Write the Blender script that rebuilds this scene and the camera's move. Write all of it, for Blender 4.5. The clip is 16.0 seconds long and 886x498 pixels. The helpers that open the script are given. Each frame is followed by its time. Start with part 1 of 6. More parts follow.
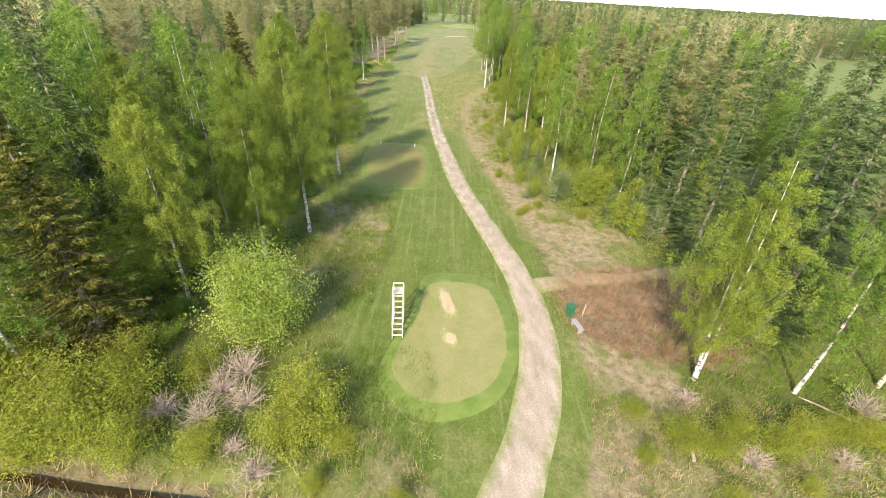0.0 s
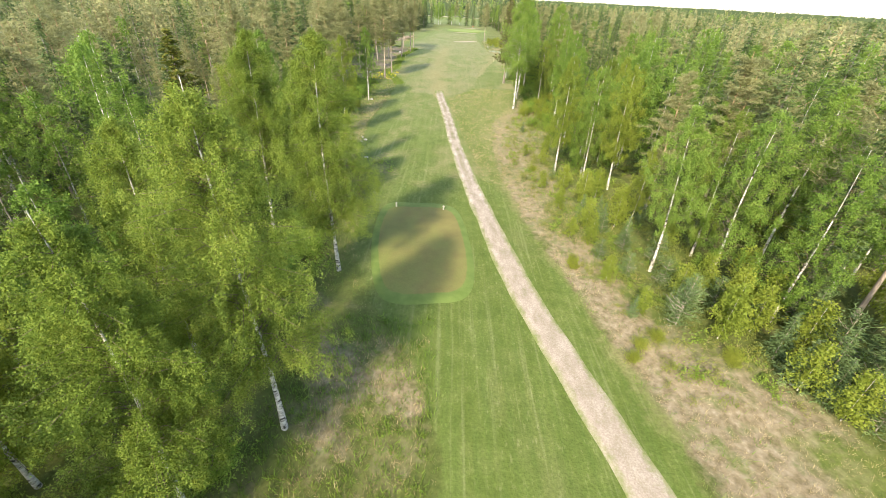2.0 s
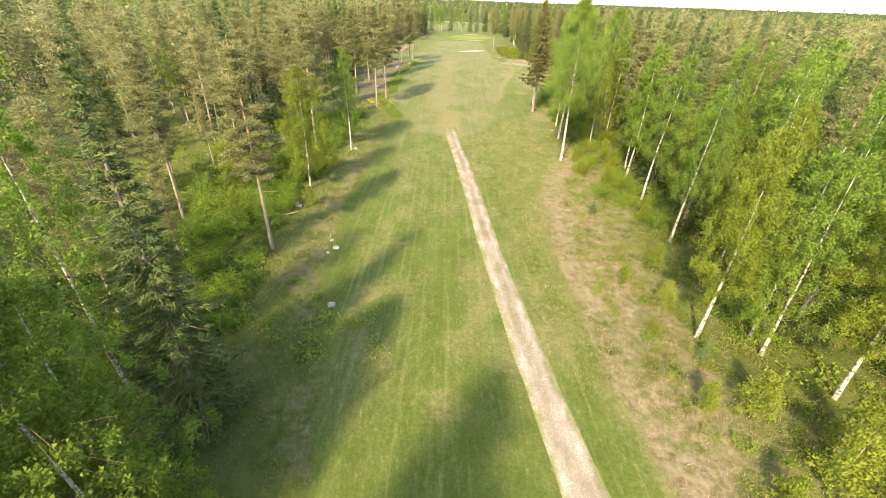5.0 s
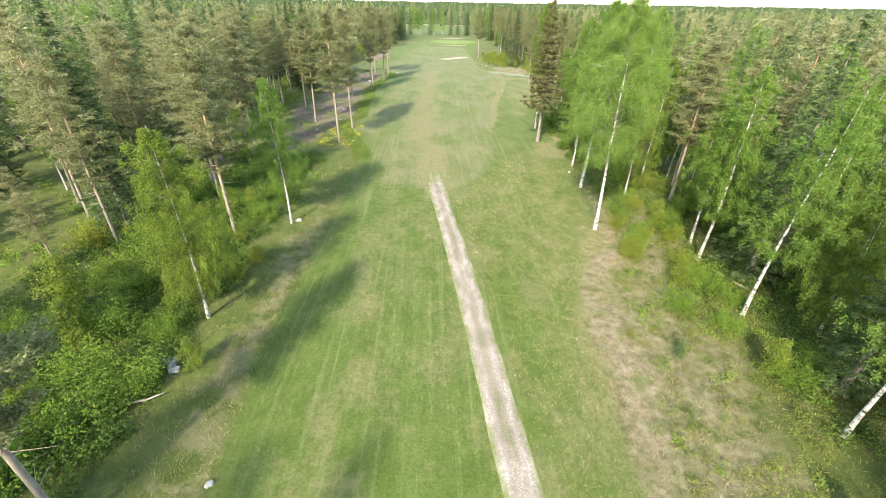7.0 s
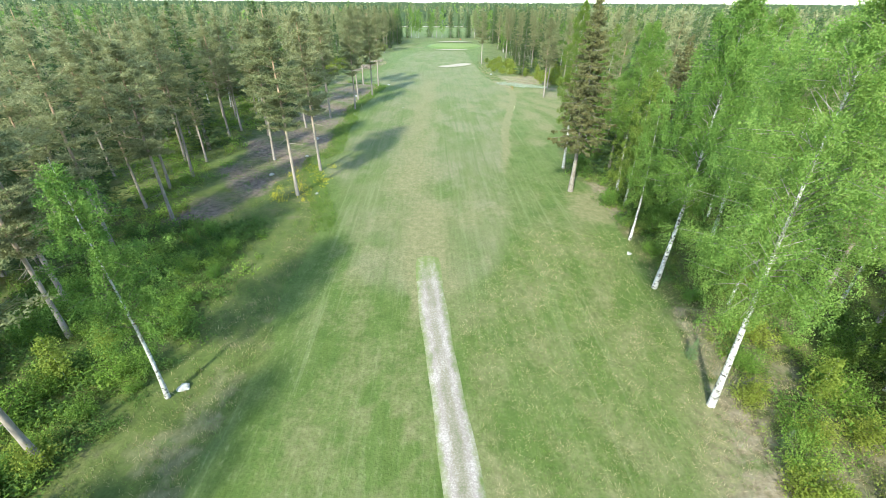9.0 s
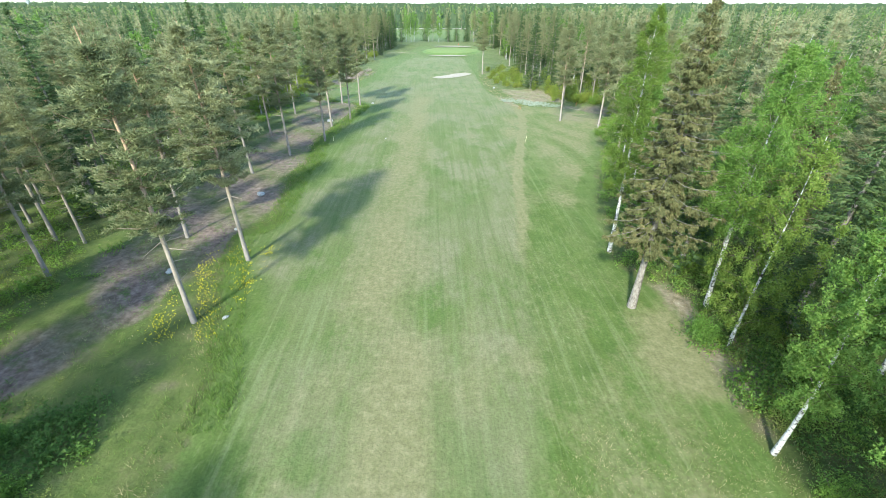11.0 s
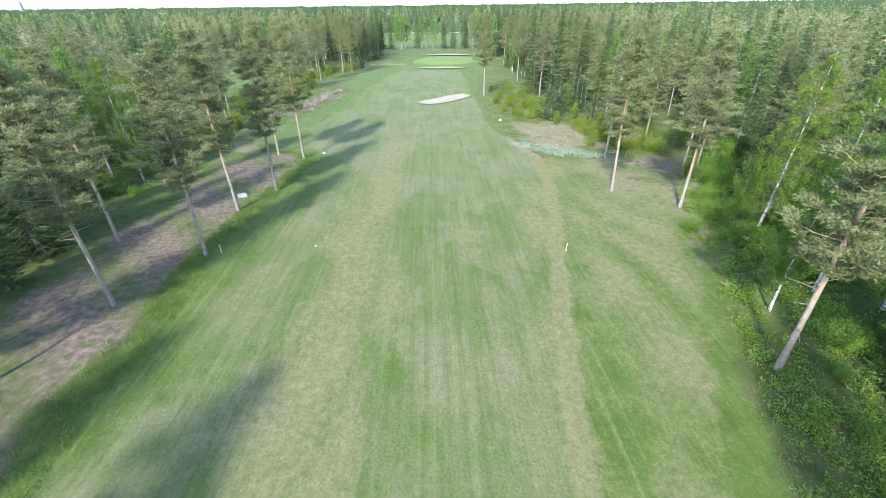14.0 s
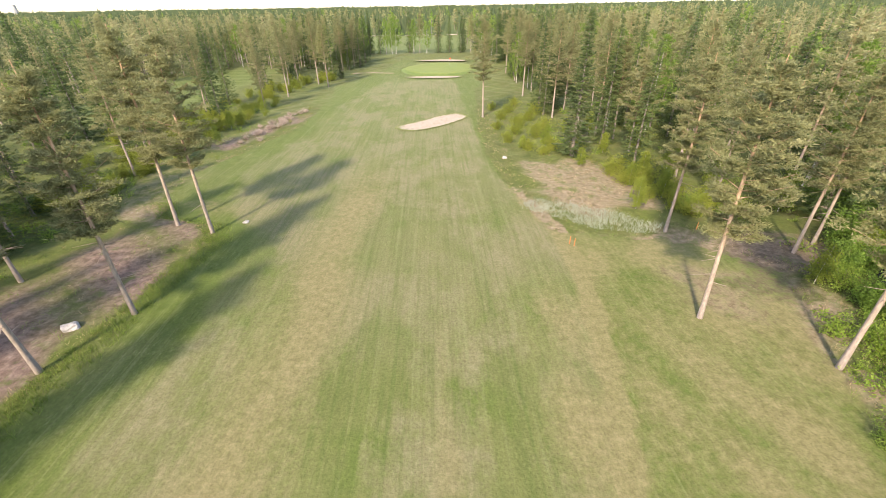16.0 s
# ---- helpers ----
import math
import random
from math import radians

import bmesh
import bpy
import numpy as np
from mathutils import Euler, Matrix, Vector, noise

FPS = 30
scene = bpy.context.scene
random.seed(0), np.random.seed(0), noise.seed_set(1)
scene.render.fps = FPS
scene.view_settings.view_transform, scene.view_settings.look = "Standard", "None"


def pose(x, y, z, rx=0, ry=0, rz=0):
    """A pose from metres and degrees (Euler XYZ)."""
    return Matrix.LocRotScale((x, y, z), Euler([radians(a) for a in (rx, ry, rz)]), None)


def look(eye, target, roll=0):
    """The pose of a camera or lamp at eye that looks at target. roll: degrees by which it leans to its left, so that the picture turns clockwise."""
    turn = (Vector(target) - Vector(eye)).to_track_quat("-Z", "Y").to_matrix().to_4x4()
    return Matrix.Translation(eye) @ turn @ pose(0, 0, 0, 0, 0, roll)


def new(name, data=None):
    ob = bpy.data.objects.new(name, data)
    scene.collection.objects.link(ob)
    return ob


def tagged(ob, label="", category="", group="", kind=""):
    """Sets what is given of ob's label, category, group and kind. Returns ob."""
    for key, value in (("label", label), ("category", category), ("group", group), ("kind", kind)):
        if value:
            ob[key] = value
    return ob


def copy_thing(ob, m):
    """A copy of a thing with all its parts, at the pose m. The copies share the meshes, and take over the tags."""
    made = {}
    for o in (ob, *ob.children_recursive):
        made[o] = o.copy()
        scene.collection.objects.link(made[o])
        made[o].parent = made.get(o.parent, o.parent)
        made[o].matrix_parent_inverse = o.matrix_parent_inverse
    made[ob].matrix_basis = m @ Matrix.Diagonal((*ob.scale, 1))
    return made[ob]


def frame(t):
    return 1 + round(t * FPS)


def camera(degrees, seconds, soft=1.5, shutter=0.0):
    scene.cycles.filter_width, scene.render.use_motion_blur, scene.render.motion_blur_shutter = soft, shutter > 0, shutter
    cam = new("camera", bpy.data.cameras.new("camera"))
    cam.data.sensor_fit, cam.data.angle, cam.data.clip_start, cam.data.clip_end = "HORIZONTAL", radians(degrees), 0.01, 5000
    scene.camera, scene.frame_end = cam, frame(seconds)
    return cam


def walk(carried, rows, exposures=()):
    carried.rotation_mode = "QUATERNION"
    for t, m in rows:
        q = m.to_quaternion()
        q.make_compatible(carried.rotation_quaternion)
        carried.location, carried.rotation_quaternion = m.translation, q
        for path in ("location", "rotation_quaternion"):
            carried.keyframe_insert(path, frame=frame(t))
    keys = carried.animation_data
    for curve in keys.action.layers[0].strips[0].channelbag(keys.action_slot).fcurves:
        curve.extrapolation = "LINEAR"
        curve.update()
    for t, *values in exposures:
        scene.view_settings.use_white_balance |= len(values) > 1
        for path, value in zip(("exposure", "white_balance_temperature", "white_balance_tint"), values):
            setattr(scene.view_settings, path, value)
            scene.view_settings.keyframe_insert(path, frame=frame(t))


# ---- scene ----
cam = camera(93.9, 16.0, 0.9)
PATH = [
    (0, (-0.176, -6.309, 18.441), (-0.161, -4.604, 17.396), 3.5),
    (0.5, (-1.198, -1.79, 18.525), (-1.188, -0.085, 17.48), 3.4),
    (1, (-2.25, 2.932, 18.577), (-2.243, 4.638, 17.532), 3.3),
    (1.5, (-3.334, 7.748, 18.588), (-3.328, 9.455, 17.545), 3.2),
    (2, (-4.443, 12.684, 18.558), (-4.438, 14.392, 17.517), 3.1),
    (2.5, (-5.454, 17.612, 18.513), (-5.45, 19.322, 17.476), 3.2),
    (3, (-6.28, 22.479, 18.428), (-6.283, 24.19, 17.393), 2.9),
    (3.5, (-6.852, 27.386, 18.364), (-6.867, 29.098, 17.33), 2.6),
    (4, (-7.14, 32.38, 18.328), (-7.153, 34.092, 17.295), 2.5),
    (4.2, (-7.203, 34.418, 18.325), (-7.222, 36.131, 17.293), 2.5),
    (6.3, (-7.456, 56.265, 18.368), (-7.409, 57.982, 17.344), 0.9),
    (6.5, (-7.457, 58.3, 18.381), (-7.405, 60.018, 17.358), 0.9),
    (7, (-7.386, 63.421, 18.462), (-7.33, 65.14, 17.441), 1.0),
    (7.5, (-7.253, 68.523, 18.454), (-7.198, 70.241, 17.432), 1.1),
    (8, (-7.086, 73.697, 18.388), (-7.037, 75.417, 17.368), 0.8),
    (8.5, (-6.822, 78.732, 18.373), (-6.767, 80.451, 17.352), 0.6),
    (9, (-6.477, 83.766, 18.393), (-6.43, 85.486, 17.374), 0.4),
    (9.2, (-6.335, 85.77, 18.402), (-6.286, 87.49, 17.382), 0.3),
    (11.3, (-4.753, 107.595, 18.851), (-4.707, 109.317, 17.835), -0.0),
    (11.5, (-4.576, 109.75, 18.878), (-4.532, 111.473, 17.863), -0.1),
    (12, (-3.999, 115.252, 18.945), (-3.952, 116.975, 17.931), -0.2),
    (12.5, (-3.345, 121.102, 18.926), (-3.297, 122.825, 17.912), -0.3),
    (13, (-2.777, 126.93, 18.891), (-2.726, 128.654, 17.877), -0.4),
    (13.5, (-2.228, 132.687, 18.882), (-2.185, 134.41, 17.868), -0.6),
    (14, (-1.586, 138.339, 18.87), (-1.548, 140.063, 17.858), -0.7),
    (14.5, (-0.85, 144.115, 18.81), (-0.81, 145.839, 17.798), -0.7),
    (15, (-0.111, 149.855, 18.717), (-0.072, 151.579, 17.705), -0.8),
    (15.5, (0.598, 155.644, 18.642), (0.636, 157.369, 17.631), -0.8),
    (16, (1.241, 161.328, 18.599), (1.277, 163.054, 17.589), -1.0),
]
EXPOSURES = [(0, 1.98, 7950, 10), (0.5, 1.95, 7700, 6), (1, 1.95, 7800, 6), (2, 2.08, 7900, 6), (3, 2.2, 9100, 5), (4, 2.13, 10500, 6), (6.5, 2.17, 7600, 9), (7, 2.09, 7250, 3), (7.5, 2.07, 7000, 3), (8.5, 2.04, 6450, -5), (9, 2.03, 6150, -6), (12, 2.0, 5850, -5), (13, 2.01, 5850, -5), (14, 1.96, 5800, 0), (15, 1.91, 7800, 18), (16, 1.87, 7800, 18)]
walk(cam, [(t, look(eye, target, roll)) for t, eye, target, roll in PATH], EXPOSURES)

# ---- light ----
SUN_TURN, SUN_HEIGHT = 23.0, 36.0  # the shadows run 23 degrees to the right of straight ahead
world = bpy.data.worlds.new("world")
scene.world = world
world.use_nodes = True
sky = world.node_tree.nodes.new("ShaderNodeTexSky")
sky.sky_type = "NISHITA"
sky.sun_disc = False
sky.sun_elevation = radians(SUN_HEIGHT)
sky.sun_rotation = radians(180 + SUN_TURN)
sky.air_density, sky.dust_density = 1.0, 1.0
backdrop = world.node_tree.nodes["Background"]
world.node_tree.links.new(sky.outputs[0], backdrop.inputs[0])
backdrop.inputs[1].default_value = 0.15
sun = new("sun", bpy.data.lights.new("sun", "SUN"))
sun.data.energy, sun.data.angle, sun.data.color = 2.4, radians(3.6), (1.0, 0.92, 0.78)
_d = Vector((math.sin(radians(SUN_TURN)) * math.cos(radians(SUN_HEIGHT)), math.cos(radians(SUN_TURN)) * math.cos(radians(SUN_HEIGHT)), -math.sin(radians(SUN_HEIGHT))))
sun.matrix_world = look(tuple(-60 * _d), (0, 0, 0))


# ---- materials ----
def material(name, rough=0.8, spec=0.2):
    m = bpy.data.materials.new(name)
    m.use_nodes = True
    t = m.node_tree
    b = t.nodes["Principled BSDF"]
    b.inputs["Roughness"].default_value = rough
    b.inputs["Specular IOR Level"].default_value = spec
    return m, t, b


def ramp(t, fac, stops):
    r = t.nodes.new("ShaderNodeValToRGB")
    r.color_ramp.elements[0].position, r.color_ramp.elements[1].position = stops[0][0], stops[-1][0]
    r.color_ramp.elements[0].color, r.color_ramp.elements[1].color = (*stops[0][1], 1), (*stops[-1][1], 1)
    for at, c in stops[1:-1]:
        r.color_ramp.elements.new(at).color = (*c, 1)
    t.links.new(fac, r.inputs[0])
    return r.outputs[0]


def grain(t, size, detail=4.0, stretch=(1, 1, 1), where="Object", rough=0.6):
    co = t.nodes.new("ShaderNodeTexCoord")
    mp = t.nodes.new("ShaderNodeMapping")
    mp.inputs["Scale"].default_value = stretch
    n = t.nodes.new("ShaderNodeTexNoise")
    n.inputs["Scale"].default_value, n.inputs["Detail"].default_value, n.inputs["Roughness"].default_value = 1 / size, detail, rough
    t.links.new(co.outputs[where], mp.inputs[0])
    t.links.new(mp.outputs[0], n.inputs["Vector"])
    return n.outputs[0]


def blend(t, fac, a, b, how="MIX"):
    x = t.nodes.new("ShaderNodeMix")
    x.data_type, x.blend_type = "RGBA", how
    for k, v in ((0, fac), (6, a), (7, b)):
        if isinstance(v, (int, float)):
            x.inputs[k].default_value = v
        elif isinstance(v, tuple):
            x.inputs[k].default_value = (*v, 1)
        else:
            t.links.new(v, x.inputs[k])
    return x.outputs[2]


def calc(t, how, a, b=0.0, clamp=False):
    x = t.nodes.new("ShaderNodeMath")
    x.operation, x.use_clamp = how, clamp
    for k, v in ((0, a), (1, b)):
        if isinstance(v, (int, float)):
            x.inputs[k].default_value = v
        else:
            t.links.new(v, x.inputs[k])
    return x.outputs[0]


def relief(t, b, height, strength, distance):
    n = t.nodes.new("ShaderNodeBump")
    n.inputs["Strength"].default_value, n.inputs["Distance"].default_value = strength, distance
    t.links.new(height, n.inputs["Height"])
    t.links.new(n.outputs[0], b.inputs["Normal"])


def nap(b, weight):
    """The nap of cut grass, paler when seen along the ground."""
    b.inputs["Sheen Weight"].default_value, b.inputs["Sheen Roughness"].default_value = weight, 0.3
    b.inputs["Sheen Tint"].default_value = (0.95, 1.0, 0.62, 1)


def foliage(name, stops, passing=0.35, rough=0.6, spec=0.12):
    """Leaves: each one its own tone, each tree a little off the others, part of the light passing through."""
    m, t, b = material(name, rough, spec)
    geo = t.nodes.new("ShaderNodeNewGeometry")
    info = t.nodes.new("ShaderNodeObjectInfo")
    big = grain(t, 1.3, 2.0)
    f = calc(t, "ADD", calc(t, "MULTIPLY", geo.outputs["Random Per Island"], 0.42), calc(t, "ADD", calc(t, "MULTIPLY", info.outputs["Random"], 0.3), 0.1))
    f = calc(t, "ADD", f, calc(t, "MULTIPLY", calc(t, "SUBTRACT", big, 0.5), 0.9), True)
    c = ramp(t, f, stops)
    t.links.new(c, b.inputs["Base Color"])
    tr = t.nodes.new("ShaderNodeBsdfTranslucent")
    t.links.new(c, tr.inputs[0])
    mx = t.nodes.new("ShaderNodeMixShader")
    mx.inputs[0].default_value = passing
    t.links.new(b.outputs[0], mx.inputs[1])
    t.links.new(tr.outputs[0], mx.inputs[2])
    t.links.new(mx.outputs[0], t.nodes["Material Output"].inputs[0])
    return m


BIRCH_LEAF = foliage("birch_leaf", [(0.0, (0.085, 0.16, 0.032)), (0.5, (0.165, 0.26, 0.052)), (1.0, (0.28, 0.365, 0.1))], 0.48)
FRESH_LEAF = foliage("fresh_birch_leaf", [(0.0, (0.13, 0.185, 0.034)), (0.5, (0.23, 0.29, 0.053)), (1.0, (0.345, 0.38, 0.088))], 0.5)
NEAR_LEAF = foliage("full_birch_leaf", [(0.0, (0.095, 0.15, 0.028)), (0.5, (0.175, 0.24, 0.045)), (1.0, (0.28, 0.325, 0.078))], 0.48)
BROAD_LEAF = foliage("broad_leaf", [(0.0, (0.07, 0.13, 0.025)), (0.5, (0.14, 0.24, 0.045)), (1.0, (0.24, 0.36, 0.08))], 0.4)
CHERRY_LEAF = foliage("bird_cherry_leaf", [(0.0, (0.13, 0.2, 0.03)), (0.5, (0.24, 0.33, 0.07)), (0.78, (0.37, 0.44, 0.13)), (0.92, (0.5, 0.54, 0.26)), (1.0, (0.62, 0.63, 0.42))], 0.5)
WILLOW_LEAF = foliage("willow_leaf", [(0.0, (0.17, 0.21, 0.035)), (0.5, (0.28, 0.325, 0.06)), (1.0, (0.41, 0.42, 0.1))], 0.55)
PINE_NEEDLE = foliage("pine_needle", [(0.0, (0.12, 0.142, 0.06)), (0.45, (0.24, 0.25, 0.12)), (0.75, (0.33, 0.322, 0.17)), (1.0, (0.42, 0.39, 0.225))], 0.45)
SPRUCE_NEEDLE = foliage("spruce_needle", [(0.0, (0.045, 0.08, 0.03)), (0.5, (0.09, 0.135, 0.05)), (0.8, (0.15, 0.175, 0.065)), (1.0, (0.26, 0.22, 0.10))], 0.25)
CANOPY, _t, _b = material("far_canopy", 1.0, 0.0)
_t.links.new(ramp(_t, grain(_t, 25.0, 4), [(0.3, (0.04, 0.065, 0.035)), (0.7, (0.09, 0.115, 0.055))]), _b.inputs["Base Color"])
OLD_NEEDLE = foliage("old_spruce_needle", [(0.0, (0.06, 0.074, 0.03)), (0.45, (0.135, 0.135, 0.056)), (0.75, (0.225, 0.195, 0.09)), (1.0, (0.33, 0.265, 0.135))], 0.3)
GOLD_NEEDLE = foliage("golden_spruce_needle", [(0.0, (0.03, 0.055, 0.012)), (0.32, (0.085, 0.11, 0.02)), (0.55, (0.165, 0.155, 0.035)), (0.85, (0.31, 0.25, 0.06))], 0.3)
YOUNG_NEEDLE = foliage("young_needle", [(0.0, (0.06, 0.1, 0.04)), (0.6, (0.13, 0.19, 0.08)), (1.0, (0.24, 0.28, 0.13))], 0.2)
FERN_LEAF = foliage("undergrowth_leaf", [(0.0, (0.10, 0.18, 0.03)), (0.5, (0.19, 0.29, 0.05)), (1.0, (0.31, 0.39, 0.09))], 0.45)
BRUSH_LEAF = foliage("brush_leaf", [(0.0, (0.05, 0.09, 0.02)), (0.5, (0.1, 0.165, 0.035)), (1.0, (0.2, 0.265, 0.07))], 0.35)
HEATH_LEAF = foliage("bilberry_leaf", [(0.0, (0.10, 0.14, 0.03)), (0.5, (0.19, 0.22, 0.05)), (1.0, (0.3, 0.3, 0.09))], 0.35)
GRASS_BLADE = foliage("grass_blade", [(0.0, (0.06, 0.12, 0.02)), (0.5, (0.13, 0.2, 0.04)), (1.0, (0.25, 0.28, 0.09))], 0.3)
REED_BLADE = foliage("reed_blade", [(0.0, (0.22, 0.26, 0.2)), (0.5, (0.34, 0.38, 0.31)), (1.0, (0.46, 0.48, 0.41))], 0.25)
STRAW_BLADE = foliage("straw_blade", [(0.0, (0.22, 0.17, 0.09)), (0.5, (0.42, 0.34, 0.20)), (1.0, (0.62, 0.52, 0.34))], 0.25)
RUST_BLADE = foliage("rust_brown_stalk", [(0.0, (0.15, 0.08, 0.05)), (0.5, (0.27, 0.16, 0.11)), (1.0, (0.42, 0.29, 0.21))], 0.25)
PETAL = foliage("dandelion_petal", [(0.0, (0.65, 0.54, 0.03)), (1.0, (0.85, 0.74, 0.05))], 0.2)


def bark(name, stops, size, stretch, z_stops=None, bump=0.5):
    m, t, b = material(name, 0.85, 0.15)
    n = grain(t, size, 5.0, stretch)
    c = ramp(t, n, stops)
    if z_stops:
        co = t.nodes.new("ShaderNodeTexCoord")
        sp = t.nodes.new("ShaderNodeSeparateXYZ")
        t.links.new(co.outputs["Object"], sp.inputs[0])
        z = calc(t, "ADD", calc(t, "DIVIDE", sp.outputs[2], 15.0), calc(t, "MULTIPLY", calc(t, "SUBTRACT", grain(t, 0.8), 0.5), 0.25))
        c = blend(t, 0.75, c, ramp(t, z, z_stops))
        c = blend(t, 0.45, c, ramp(t, n, [(0.3, (0.25, 0.25, 0.25)), (0.7, (1, 1, 1))]), "MULTIPLY")
    t.links.new(c, b.inputs["Base Color"])
    relief(t, b, n, bump, 0.03)
    return m


BIRCH_BARK = bark("birch_bark", [(0.38, (0.05, 0.045, 0.04)), (0.46, (0.36, 0.34, 0.32)), (0.6, (0.58, 0.56, 0.53)), (0.8, (0.68, 0.66, 0.62))], 0.28, (1, 1, 1.6))
PINE_BARK = bark("pine_bark", [(0.3, (0.12, 0.09, 0.07)), (0.7, (0.36, 0.29, 0.24))], 0.14, (1, 1, 0.35), [(0.0, (0.33, 0.29, 0.27)), (0.3, (0.41, 0.34, 0.28)), (0.5, (0.48, 0.35, 0.25)), (0.9, (0.5, 0.31, 0.18))])
SPRUCE_BARK = bark("spruce_bark", [(0.3, (0.10, 0.08, 0.07)), (0.7, (0.30, 0.27, 0.24))], 0.12, (1, 1, 0.5))
GREY_TWIG = bark("dead_twig", [(0.3, (0.24, 0.19, 0.16)), (0.7, (0.5, 0.42, 0.37))], 0.2, (1, 1, 0.4))
PALE_TWIG = bark("pale_birch_twig", [(0.3, (0.18, 0.155, 0.13)), (0.7, (0.38, 0.35, 0.31))], 0.2, (1, 1, 0.4))
TWIG = bark("brown_twig", [(0.3, (0.08, 0.06, 0.05)), (0.7, (0.22, 0.17, 0.13))], 0.2, (1, 1, 0.4))
STONE = bark("granite", [(0.3, (0.22, 0.215, 0.21)), (0.55, (0.38, 0.37, 0.355)), (0.75, (0.5, 0.49, 0.47))], 0.3, (1, 1, 1))


def turf(name, base, patch, straw, amount, stripe=0.0, worn=None):
    """Short mown grass: fine grain, paler patches, straw-coloured thin spots and the mower's stripes."""
    m, t, b = material(name, 0.85, 0.15)
    fine, mid, wide = grain(t, 0.12, 3), grain(t, 1.1, 4), grain(t, 7.0, 5, (1, 0.45, 1), rough=0.65)
    c = blend(t, ramp(t, mid, [(0.3, (0, 0, 0)), (0.7, (1, 1, 1))]), base, patch)
    c = blend(t, calc(t, "MULTIPLY", ramp(t, wide, [(0.46, (0, 0, 0)), (0.7, (1, 1, 1))]), amount), c, straw)
    c = blend(t, 0.35, c, ramp(t, fine, [(0.25, (0.45, 0.45, 0.45)), (0.75, (1, 1, 1))]), "MULTIPLY")
    at = t.nodes.new("ShaderNodeAttribute")
    at.attribute_name = "edge"
    slope = ramp(t, mid, [(0.3, (0.08, 0.125, 0.03)), (0.7, (0.125, 0.17, 0.048))])
    c = blend(t, ramp(t, calc(t, "ADD", at.outputs["Fac"], calc(t, "MULTIPLY", calc(t, "SUBTRACT", mid, 0.5), 0.3)), [(0.08, (0, 0, 0)), (0.22, (1, 1, 1))]), slope, c)
    t.links.new(c, b.inputs["Base Color"])
    nap(b, 0.14)
    relief(t, b, fine, 0.5, 0.03)
    return m


TEE = turf("tee_turf", (0.16, 0.172, 0.068), (0.2, 0.203, 0.085), (0.27, 0.235, 0.135), 0.6)
TEE_BROWN = turf("browned_tee_turf", (0.148, 0.128, 0.05), (0.172, 0.158, 0.058), (0.15, 0.175, 0.05), 0.95)
GREEN = turf("green_turf", (0.125, 0.175, 0.04), (0.165, 0.21, 0.055), (0.22, 0.225, 0.08), 0.4)


